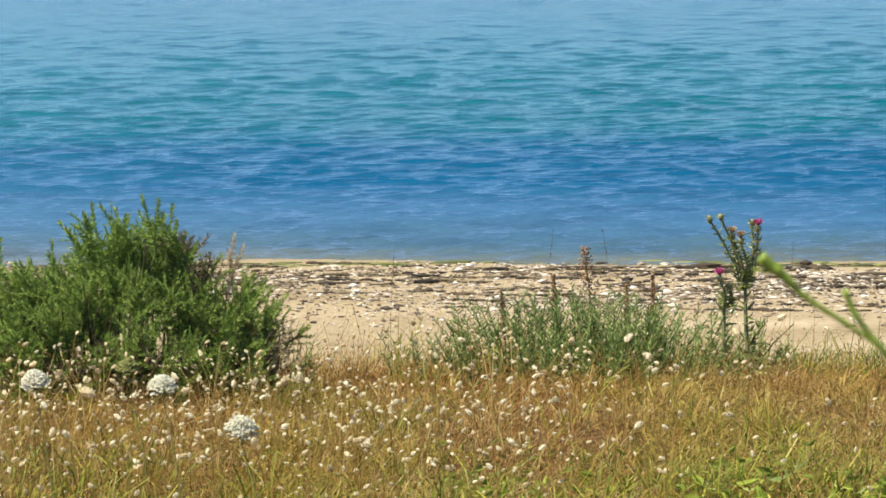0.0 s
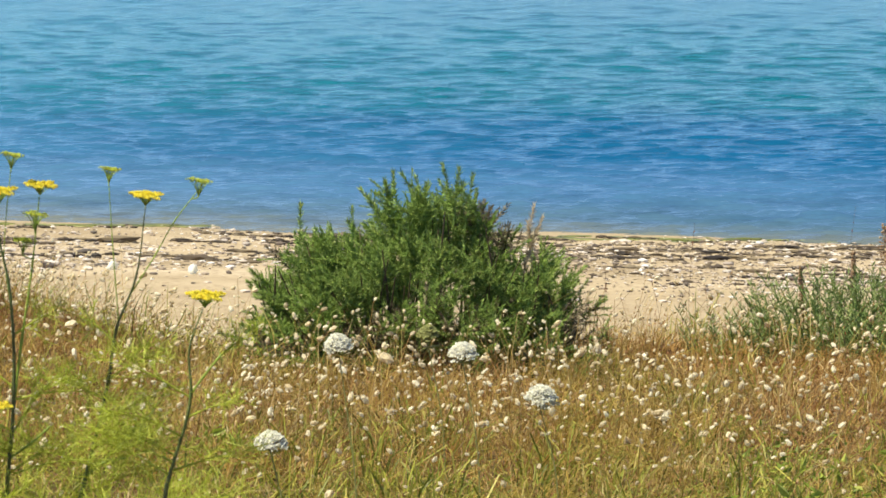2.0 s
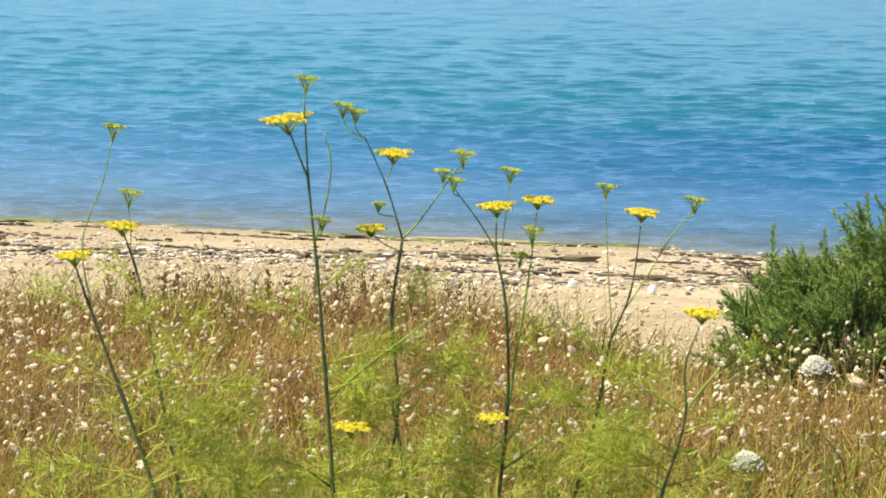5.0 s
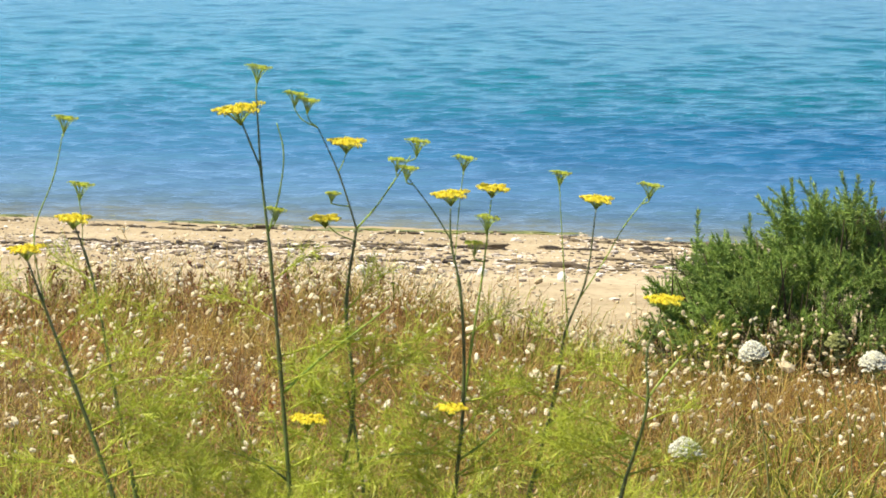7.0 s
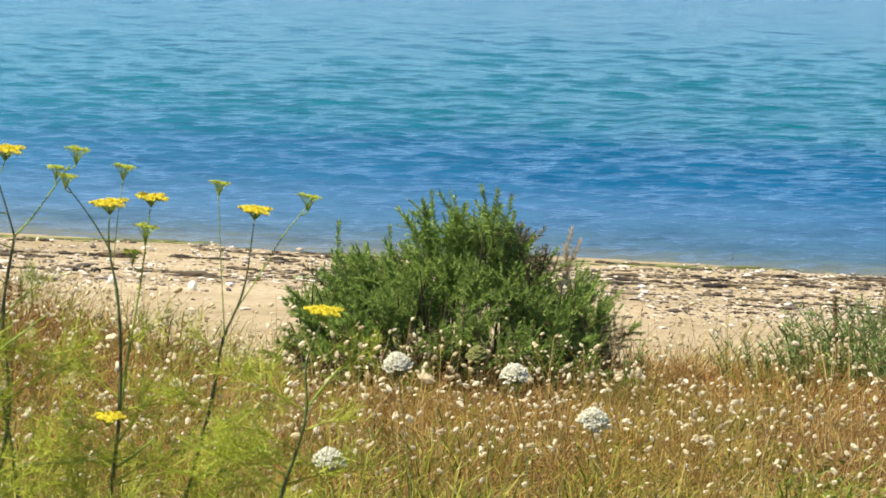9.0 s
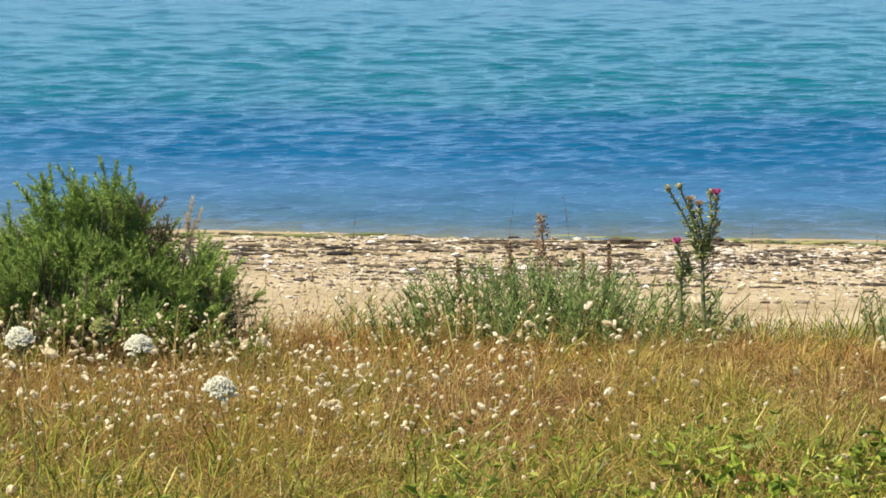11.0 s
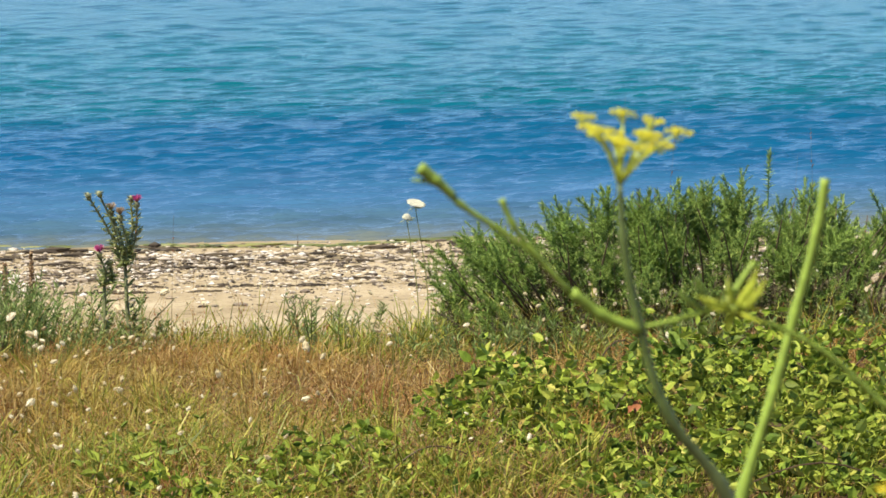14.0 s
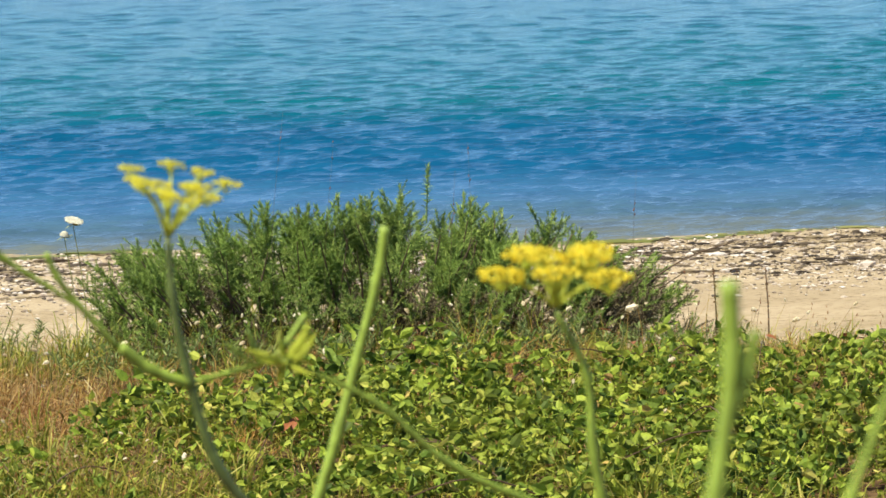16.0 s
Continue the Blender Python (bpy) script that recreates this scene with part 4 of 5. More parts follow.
thistle(base_at(1.765, 10.6), (1.745, 10.6, 0.19), [(T((1.64, 10.6, 0.40)), "bud"), (T((1.672, 10.59, 0.405)), "bud"), (T((1.784, 10.6, 0.368)), "pink"), (T((1.71, 10.62, 0.345)), "down"),
                                                    (T((1.73, 10.58, 0.335)), "down"), (T((1.768, 10.61, 0.385)), "bud")], "tall green spiny thistle with a pink flower head")
thistle(base_at(1.70, 10.62), (1.685, 10.62, 0.13), [(T((1.668, 10.6, 0.225)), "pink"), (T((1.70, 10.61, 0.20)), "bud")], "short spiny thistle with a small pink flower")

# ---- docks and dry stalks ----
def dock(base, top, size, label, material, k=420):
    ob = thing("dock_stalk", base, label, "dock")
    b = Bag()
    mid = 0.5 * (T(base) + T(top)) + [0.006, 0, 0]
    tube(b, [base, tuple(mid), top], 0.0032, 0.0016, 5)
    part("stem", b, cane_mat, ob)
    seeds = Bag()
    p = smooth_line([base, tuple(mid), top], 30)
    p = p[int(len(p) * 0.5):]
    q = p[rng.integers(0, len(p), k)]
    s = (q[:, 2] - p[0, 2]) / (p[-1, 2] - p[0, 2])
    q = q + rng.normal(0, 1, (k, 3)) * [size, size, 0.006] * (1.1 - 0.7 * s)[:, None]
    seeds.spread(grain_v, grain_t, turns(rng.normal(size=(k, 3)), rng.uniform(0, 6, k), np.stack([rng.uniform(0.004, 0.008, k)] * 3, 1)), q)
    tagged(part("seed_head", seeds, material, ob, "crowded rusty seeds"), kind="stuff")
    return ob


dock(base_at(1.34, 11.0), (1.315, 11.0, 0.275), 0.019, "rusty brown dock seed stalk", dock_mat)
dock(base_at(1.20, 10.95), (1.215, 10.95, 0.20), 0.005, "thin dark red dock stalk", dock_mat)
dock(base_at(1.42, 10.9), (1.43, 10.9, 0.17), 0.006, "thin dark red dock stalk", dock_mat)
dock(base_at(1.06, 10.9), (1.05, 10.9, 0.16), 0.005, "thin dark red dock stalk", dock_mat)
dock(base_at(1.50, 10.9), (1.51, 10.9, 0.20), 0.005, "thin dark red dock stalk", dock_mat)

# dark red docks along the edge of the bank
for i in range(40):
    x, y = -2.55 + 1.1 * (i + rng.random()) / 40, rng.uniform(11.1, 11.4)
    z = 0.10 + 0.05 * rng.random() * (0.6 + 0.4 * math.sin(3 * i))
    dock(base_at(x, y), (x + rng.normal(0, 0.012), y, z), 0.010, "short dark red dock gone to seed at the bank's edge", rust_mat, 110)
for x, z in ((4.526, 0.14), (4.701, 0.13)):
    dock(base_at(x + 0.01, 10.2), (x, 10.2, z), 0.004, "thin dead dock stalk standing before the sand", dock_mat, 40)

# ---- umbels ----
def umbel(centre, axis, wide, high, rays, cluster, florets, dome=0.0, size=0.0016, seed=0, ray=0.0007, split=False, loose=0.05):
    """Rays fan out from centre to small clusters of florets. Gives the ray and floret triangles."""
    g = np.random.default_rng(seed)
    ray_bag, flower_bag = Bag(), Bag()
    pieces = []
    fv, ft = grain_v * [1.8, 2.2, 1.2], grain_t
    m = turns(T([axis], dtype=float), T([g.uniform(0, 6)]), T([1.0]))[0]
    for i in range(rays):
        if split:
            ray_bag, flower_bag = Bag(), Bag()
            pieces.append((ray_bag, flower_bag))
        r = wide / 2 * math.sqrt((i + 0.4) / rays) * g.uniform(0.92, 1.06)
        a = i * 2.4
        z = high * (1 + g.normal(0, loose)) + dome * (1 - (2 * r / wide) ** 2)
        end = m @ T([r * math.cos(a), r * math.sin(a), z])
        bend = m @ T([0.45 * r * math.cos(a), 0.45 * r * math.sin(a), z * 0.6])
        tube(ray_bag, [centre, centre + bend, centre + end], ray, ray * 0.7, 3, 2)
        k = florets
        rr = cluster * np.sqrt(g.random(k))
        aa = g.uniform(0, 6.28, k)
        q = np.stack([rr * np.cos(aa), rr * np.sin(aa), g.normal(0, 0.06, k) * cluster + 0.22 * cluster * (1 - (rr / cluster) ** 2)], 1) @ m.T + centre + end
        flower_bag.spread(fv, ft, turns(g.normal(size=(k, 3)), g.uniform(0, 6, k), np.stack([size * g.uniform(0.7, 1.3, k)] * 3, 1) * [1, 1, 0.7]), q)
        for j in range(0, k, 3):
            ray_bag.add([centre + end - m[:, 2] * cluster * 0.7 - [0.0003, 0, 0], centre + end - m[:, 2] * cluster * 0.7 + [0.0003, 0, 0], q[j]], [(0, 1, 2)])
    return pieces if split else (ray_bag, flower_bag)


def feather(bag, base, along, length, threads=60, size=1.0):
    """A fennel leaf: a thin axis with tiers of fine threads."""
    base, along = T(base, dtype=float), unit(T(along, dtype=float))
    end = base + along * length + [0, 0, -0.15 * length]
    line = smooth_line([base, 0.5 * (base + end) + [0, 0, 0.06 * length], end], 16)
    tube(bag, [line[0], line[len(line) // 2], line[-1]], 0.0014 if size > 0.5 else 0.0011, 0.0004, 5, 4)
    k = threads
    s = rng.uniform(0.2, 1.0, k)
    q = line[(s * (len(line) - 1)).astype(int)]
    d = rng.normal(0, 0.75, (k, 3)) + along * 0.7 + [0, 0, 0.25]
    d = unit(d)
    l = rng.uniform(0.025, 0.06, k) * size * (1.15 - 0.5 * s)
    for level in range(2):
        w = unit(np.cross(d, rng.normal(size=(k, 3)))) * 0.00038
        e = q + d * l[:, None]
        bag.add(np.stack([q - w, q + w, e + w * 0.6, e - w * 0.6], 1), np.array([(0, 1, 2), (0, 2, 3)])[None] + (np.arange(k) * 4)[:, None, None])
        pick = rng.integers(0, k, k * 5)
        f = rng.uniform(0.3, 1.0, k * 5)
        q2 = q[pick] + d[pick] * (l[pick] * f)[:, None]
        d2 = unit(d[pick] + rng.normal(0, 0.7, (k * 5, 3)))
        q, d, l, k = q2, d2, l[pick] * rng.uniform(0.35, 0.7, k * 5), k * 5


def fennel(name_label, root, stems, umbels=(), buds=(), leaves=(), tuft=None, close=False, squat=False, group="fennel on the bank"):
    """A fennel plant from its root: stems are lines of points with a start radius, umbels (x, y, z, wide, lean)."""
    ob = thing("fennel", root, name_label, "fennel", group)
    for i, (line, r0, r1, young) in enumerate(stems):
        b = Bag()
        tube(b, line, r0 * (0.58 if close else 0.54), r1 * (0.85 if close else 0.75), 8, 6, [(k / max(len(line) - 1, 1), 0.3, 0.02) for k in range(1, len(line) - 1)])
        part("stem" if i == 0 else "branch", b, fennel_young_mat if young else fennel_stem_mat, ob, "", True)
    for i, (x, y, z, wide, lean) in enumerate(umbels):
        high = wide * (0.36 if squat else 0.55 if close else 0.36)
        ax = T((lean, -0.12, 1.0))
        ax = ax / np.linalg.norm(ax)
        foot = T((x, y, z)) if close else T((x, y, z)) - ax * high
        if close:
            for ray, flowers in umbel(foot, ax, wide, high, 7 if squat else 13, wide * (0.18 if squat else 0.11), 120 if squat else 46, (-0.04 if squat else -0.2) * wide, 0.0011 if squat else 0.00095, 100 + i, 0.0011 if squat else 0.0007, True, 0.26 if squat else 0.05):
                u = tagged(part("umbellet", flowers, fennel_flower_mat if squat else fennel_near_mat, ob, "small tuft of yellow florets"), kind="stuff")
                part("ray", ray, fennel_bud_mat, u)
            continue
        rays, flowers = umbel(foot, ax, wide, high, 20, wide * 0.13, 20, 0.0, 0.0013 + wide * 0.012, 100 + i)
        u = part("umbel", flowers, fennel_flower_mat, ob, "flat bright yellow flower head")
        tagged(part("ray_fan", rays, fennel_young_mat, u), kind="stuff")
    for i, (x, y, z, wide) in enumerate(buds):
        foot = T((x, y, z - wide * 0.7))
        ends = T([p for line, r0, r1, young in stems for p in smooth_line(line, 24)])
        gap = np.linalg.norm(ends - foot, axis=1) + 2.0 * np.clip(ends[:, 2] - foot[2] + 0.004, 0, 1)
        if gap.min() > 0.003:
            near = ends[int(gap.argmin())]
            b = Bag()
            tube(b, [tuple(near), tuple(0.5 * (near + foot) + [0.25 * (foot[0] - near[0]), 0, 0]), tuple(foot)], 0.0009, 0.0007, 6, 4)
            part("branch", b, fennel_young_mat, ob, "", True)
        wide *= 1.25
        rays, flowers = umbel(foot, T((0.1, 0, 1.0)), wide, wide * 0.7, 11, wide * 0.19, 12, 0.0, 0.0015, 300 + i)
        u = part("bud_umbel", flowers, fennel_bud_mat, ob, "small greenish unopened flower head")
        tagged(part("ray_fan", rays, fennel_young_mat, u), kind="stuff")
    if tuft:
        lv, lt = lance(0.017, 0.0042, 0.5, 0.3)
        fan = np.stack([rng.normal(0, 0.9, 18), rng.normal(0, 0.5, 18), rng.normal(0.35, 0.6, 18)], 1)
        m = turns(fan, rng.uniform(0, 6, 18), rng.uniform(0.5, 1.1, 18))
        for i in range(18):
            part("leaflet", Bag().spread(lv, lt, m[i:i + 1], T([tuft], dtype=float)), fennel_leaf_mat, ob, "young lime-green leaflet")
    more = []
    if leaves and len(stems[0][0]) > 4:
        p = smooth_line(stems[0][0], 24)
        for q in p[p[:, 2] > 0.74][::5][:6]:
            more.append((tuple(q), (rng.choice([-1, 1]), rng.normal(0, 0.2), rng.uniform(0.2, 0.9)), rng.uniform(0.06, 0.12)))
    for base, along, length in list(leaves) + more:
        b = Bag()
        feather(b, base, along, length, int(16 + 250 * length) if length > 0.03 else 60, min(1.0, 0.35 + 5 * length) if length > 0.03 else 0.2)
        part("leaf", b, fennel_leaf_mat, ob, "feathery thread-fine green leaf")
    return ob


def grow(x, y, lean=0.0):
    return (x + lean, y, float(ground_z(x + lean, y)))


FY = "tall yellow-flowered fennel standing on the bank"
r = grow(-0.66, 4.25)
fennel(FY, r, [([r, (-0.685, 4.25, 0.769), (-0.696, 4.25, 0.933), (-0.706, 4.25, 1.06), (-0.716, 4.25, 1.16), (-0.721, 4.25, 1.255)], 0.0062, 0.0013, False),
               ([(-0.716, 4.25, 1.16), (-0.728, 4.25, 1.19), (-0.738, 4.25, 1.215)], 0.0023, 0.0014, False),
               ([(-0.692, 4.25, 0.895), (-0.645, 4.25, 0.938), (-0.60, 4.25, 0.972), (-0.565, 4.25, 1.0)], 0.0034, 0.0010, True),
               ([(-0.688, 4.25, 0.79), (-0.72, 4.25, 0.812), (-0.765, 4.25, 0.825)], 0.0030, 0.0012, False),
               ([(-0.708, 4.25, 1.085), (-0.695, 4.25, 1.13), (-0.69, 4.25, 1.19), (-0.697, 4.25, 1.215)], 0.0022, 0.0009, True)],
       [(-0.742, 4.25, 1.232, 0.058, -0.12), (-0.655, 4.2, 0.873, 0.04, 0.1)], [(-0.72, 4.25, 1.277, 0.024), (-0.70, 4.25, 1.11, 0.018)],
       [((-0.69, 4.25, 0.90), (1, 0.2, 0.9), 0.12), ((-0.68, 4.25, 0.80), (-1, -0.2, 0.3), 0.18), ((-0.70, 4.25, 0.98), (-1, 0.1, 0.6), 0.09),
        ((-0.69, 4.25, 0.78), (1, -0.3, 0.25), 0.14), ((-0.70, 4.25, 1.03), (0.8, 0.2, 0.7), 0.06)])
r = grow(-0.62, 4.3)
fennel(FY, r, [([r, (-0.633, 4.3, 0.76), (-0.615, 4.3, 0.885), (-0.623, 4.3, 0.994), (-0.61, 4.3, 1.085)], 0.0055, 0.0024, False),
               ([(-0.61, 4.3, 1.085), (-0.63, 4.3, 1.149), (-0.655, 4.3, 1.205)], 0.0024, 0.0009, False),
               ([(-0.632, 4.3, 1.152), (-0.625, 4.3, 1.165), (-0.621, 4.3, 1.178)], 0.0012, 0.0009, True),
               ([(-0.61, 4.3, 1.085), (-0.59, 4.3, 1.107), (-0.569, 4.3, 1.136), (-0.545, 4.3, 1.172)], 0.0022, 0.001, True),
               ([(-0.612, 4.3, 1.07), (-0.635, 4.28, 1.085), (-0.642, 4.28, 1.092)], 0.0015, 0.001, True),
               ([(-0.60, 4.3, 0.70), (-0.607, 4.3, 0.80), (-0.625, 4.3, 0.90)], 0.004, 0.003, False),
               ([(-0.63, 4.3, 0.80), (-0.58, 4.3, 0.812), (-0.52, 4.3, 0.816)], 0.0026, 0.0010, True)],
       [(-0.621, 4.3, 1.189, 0.042, 0.05), (-0.645, 4.28, 1.1, 0.034, 0.0)], [(-0.668, 4.3, 1.235, 0.02), (-0.683, 4.3, 1.242, 0.02), (-0.538, 4.3, 1.186, 0.022), (-0.562, 4.3, 1.165, 0.018), (-0.64, 4.3, 1.125, 0.014)],
       [((-0.62, 4.3, 0.90), (1, -0.1, 0.8), 0.13), ((-0.62, 4.3, 0.86), (-0.9, 0.2, 0.8), 0.12), ((-0.63, 4.3, 0.79), (1, 0.2, 0.3), 0.16), ((-0.63, 4.3, 0.77), (-1, -0.2, 0.25), 0.15), ((-0.62, 4.3, 0.99), (0.7, 0, 0.8), 0.07)])
r = grow(-0.51, 4.35)
fennel(FY, r, [([r, (-0.499, 4.35, 0.753), (-0.488, 4.35, 0.879), (-0.493, 4.35, 1.016), (-0.503, 4.35, 1.07), (-0.503, 4.35, 1.105)], 0.0058, 0.0011, False),
               ([(-0.50, 4.35, 1.062), (-0.521, 4.35, 1.097), (-0.553, 4.35, 1.14)], 0.002, 0.0009, False),
               ([(-0.489, 4.35, 0.86), (-0.478, 4.35, 0.94), (-0.464, 4.35, 1.03), (-0.454, 4.35, 1.115)], 0.0038, 0.001, True),
               ([(-0.493, 4.35, 0.80), (-0.47, 4.35, 0.816), (-0.445, 4.35, 0.838)], 0.0030, 0.0016, True),
               ([(-0.498, 4.35, 1.04), (-0.493, 4.35, 1.10), (-0.487, 4.35, 1.15)], 0.0012, 0.0007, True)],
       [(-0.503, 4.35, 1.122, 0.043, -0.05), (-0.452, 4.35, 1.13, 0.036, 0.1), (-0.478, 4.1, 0.905, 0.034, 0.0)], [(-0.556, 4.35, 1.15, 0.02), (-0.487, 4.35, 1.162, 0.02), (-0.46, 4.35, 1.09, 0.022), (-0.475, 4.35, 1.06, 0.02)],
       [((-0.49, 4.35, 0.87), (1, 0.1, 0.2), 0.12), ((-0.49, 4.35, 0.80), (-1, 0.1, 0.2), 0.15), ((-0.49, 4.35, 0.78), (1, -0.3, 0.35), 0.14), ((-0.485, 4.35, 0.95), (0.9, 0.2, 0.6), 0.07), ((-0.49, 4.35, 0.83), (0.5, 0.4, 0.8), 0.1)])
r = grow(-0.46, 4.4)
fennel(FY, r, [([r, (-0.414, 4.4, 0.744), (-0.379, 4.4, 0.886), (-0.369, 4.4, 0.948), (-0.345, 4.4, 1.01), (-0.332, 4.4, 1.098)], 0.0058, 0.001, False),
               ([(-0.366, 4.4, 0.955), (-0.372, 4.4, 1.05), (-0.376, 4.4, 1.128)], 0.0016, 0.0007, True),
               ([(-0.355, 4.4, 0.985), (-0.32, 4.4, 1.04), (-0.297, 4.4, 1.08), (-0.27, 4.4, 1.115)], 0.0016, 0.0008, True),
               ([(-0.41, 4.4, 0.765), (-0.385, 4.4, 0.785), (-0.36, 4.4, 0.79)], 0.003, 0.002, True)],
       [(-0.331, 4.4, 1.112, 0.038, 0.08)], [(-0.376, 4.4, 1.14, 0.02), (-0.268, 4.4, 1.125, 0.022)],
       [((-0.37, 4.4, 0.79), (1, 0, 0.25), 0.1), ((-0.40, 4.4, 0.78), (-1, 0.2, 0.3), 0.12), ((-0.37, 4.4, 0.93), (-0.8, 0.1, 0.8), 0.06)])
r = grow(-0.31, 4.0)
fennel(FY, r, [([r, (-0.277, 4.0, 0.832), (-0.249, 4.0, 0.936), (-0.25, 4.0, 0.987), (-0.235, 4.0, 1.03)], 0.0048, 0.001, False),
               ([(-0.249, 4.0, 0.936), (-0.235, 4.0, 0.955), (-0.215, 4.0, 0.98)], 0.0024, 0.0016, True)],
       [(-0.232, 4.0, 1.046, 0.04, 0.05)], [], [((-0.215, 4.0, 0.98), (0.8, 0.1, 0.6), 0.05), ((-0.27, 4.0, 0.85), (1, 0.2, 0.3), 0.1), ((-0.27, 4.0, 0.86), (-1, 0.2, 0.4), 0.1)])
r = grow(-0.82, 4.1)
fennel(FY, r, [([r, (-0.868, 4.1, 0.795), (-0.912, 4.1, 0.927), (-0.95, 4.1, 1.031), (-0.963, 4.1, 1.068)], 0.006, 0.0014, False),
               ([(-0.945, 4.1, 1.02), (-0.955, 4.1, 1.10), (-0.93, 4.1, 1.17), (-0.92, 4.1, 1.215)], 0.0018, 0.0008, True)],
       [(-0.965, 4.1, 1.083, 0.042, -0.05)], [(-0.919, 4.1, 1.23, 0.022)],
       [((-0.93, 4.1, 0.98), (0.8, 0.1, 0.7), 0.08), ((-0.91, 4.1, 0.93), (-1, 0.1, 0.5), 0.11), ((-0.88, 4.1, 0.82), (-1, -0.2, 0.3), 0.14), ((-0.88, 4.1, 0.84), (0.9, 0.3, 0.2), 0.12), ((-0.95, 4.1, 1.02), (-0.8, 0.1, 0.4), 0.07)])
r = grow(-0.83, 4.2)
fennel(FY, r, [([r, (-0.861, 4.2, 0.776), (-0.886, 4.2, 0.911), (-0.917, 4.2, 1.065), (-0.928, 4.2, 1.095)], 0.005, 0.0013, False),
               ([(-0.92, 4.2, 1.07), (-0.92, 4.2, 1.10), (-0.923, 4.2, 1.128)], 0.0012, 0.0008, True)],
       [(-0.93, 4.2, 1.107, 0.04, 0.05)], [(-0.923, 4.2, 1.143, 0.024)],
       [((-0.90, 4.2, 0.96), (0.9, 0, 0.6), 0.09), ((-0.88, 4.2, 0.86), (1, 0.1, 0.35), 0.12), ((-0.87, 4.2, 0.80), (0.8, -0.2, 0.15), 0.12), ((-0.91, 4.2, 1.03), (-0.8, 0.1, 0.7), 0.06)])

# fennel close to the camera
FN = "fennel with one yellow flower head on a bare stalk"
r = grow(0.50, 1.31)
fennel(FN, r, [([r, (0.455, 1.31, 1.0), (0.419, 1.31, 1.325), (0.398, 1.31, 1.353), (0.387, 1.31, 1.388), (0.381, 1.31, 1.421), (0.380, 1.31, 1.440)], 0.005, 0.0012, False),
               ([(0.388, 1.31, 1.385), (0.372, 1.31, 1.392), (0.361, 1.31, 1.401)], 0.0036, 0.0026, True),
               ([(0.361, 1.31, 1.400), (0.346, 1.31, 1.417), (0.338, 1.31, 1.428), (0.334, 1.31, 1.437)], 0.0018, 0.0015, True),
               ([(0.348, 1.31, 1.415), (0.334, 1.31, 1.425), (0.318, 1.31, 1.436), (0.308, 1.31, 1.446)], 0.0013, 0.0017, True),
               ([(0.388, 1.31, 1.386), (0.404, 1.31, 1.389), (0.419, 1.31, 1.393), (0.433, 1.31, 1.409)], 0.0016, 0.0014, True), ([(0.415, 1.31, 1.392), (0.412, 1.31, 1.399), (0.410, 1.31, 1.404)], 0.002, 0.0012, True), ([(0.412, 1.31, 1.391), (0.406, 1.31, 1.396), (0.402, 1.31, 1.399)], 0.0016, 0.0010, True), ([(0.420, 1.31, 1.393), (0.424, 1.31, 1.392), (0.428, 1.31, 1.388)], 0.0015, 0.001, True),
               ([(0.316, 1.31, 1.4385), (0.309, 1.31, 1.445), (0.303, 1.31, 1.450)], 0.0026, 0.0030, True), ([(0.307, 1.31, 1.4445), (0.300, 1.31, 1.4455)], 0.0016, 0.0006, True)],
       [(0.380, 1.31, 1.440, 0.045, 0.12)], [], [], close=True, group="fennel by the camera")
r = grow(0.40, 1.4)
fennel("bare fennel stalk with an unopened sheath at its tip", r, [([r, (0.43, 1.4, 0.9), (0.460, 1.4, 1.305), (0.474, 1.4, 1.347), (0.482, 1.4, 1.375), (0.491, 1.4, 1.407), (0.4945, 1.4, 1.425)], 0.0045, 0.0018, True),
               ([(0.487, 1.4, 1.392), (0.4925, 1.4, 1.412), (0.495, 1.4, 1.429)], 0.0026, 0.0024, True)], close=True, group="fennel by the camera")
r = grow(0.68, 1.3)
fennel("leaning fennel stalk without flowers", r, [([r, (0.64, 1.3, 1.0), (0.548, 1.3, 1.318), (0.484, 1.3, 1.351), (0.457, 1.3, 1.375), (0.42, 1.3, 1.394)], 0.0038, 0.0008, True)],
       tuft=(0.422, 1.3, 1.393), close=True, group="fennel by the camera")
r = grow(0.56, 1.25)
fennel(FN, r, [([r, (0.545, 1.25, 1.0), (0.530, 1.25, 1.331), (0.524, 1.25, 1.363), (0.522, 1.25, 1.389), (0.510, 1.25, 1.413)], 0.0045, 0.0012, True)],
       [(0.510, 1.25, 1.415, 0.05, -0.05)], close=True, squat=True, group="fennel by the camera")
r = grow(0.47, 1.1)
fennel("low fennel with wide yellow flower heads", r, [([r, (0.455, 1.1, 1.0), (0.44, 1.1, 1.28), (0.419, 1.1, 1.343)], 0.0045, 0.0014, True), ([(0.44, 1.1, 1.28), (0.445, 1.1, 1.325), (0.446, 1.1, 1.345)], 0.002, 0.0012, True)],
       [(0.419, 1.1, 1.343, 0.045, 0.0), (0.446, 1.1, 1.345, 0.05, 0.1)], close=True, squat=True, group="fennel by the camera")
r = grow(0.27, 0.62)
fennel("thick pale fennel stalk with two sheathed tips", r, [([r, (0.285, 0.62, 1.2), (0.2947, 0.62, 1.4738), (0.2982, 0.62, 1.499), (0.2976, 0.62, 1.5137)], 0.0022, 0.0021, True),
               ([(0.297, 0.62, 1.4873), (0.3011, 0.62, 1.4961), (0.3029, 0.62, 1.5043)], 0.0024, 0.0013, True)], close=True, group="fennel by the camera")
r = grow(0.30, 0.62)
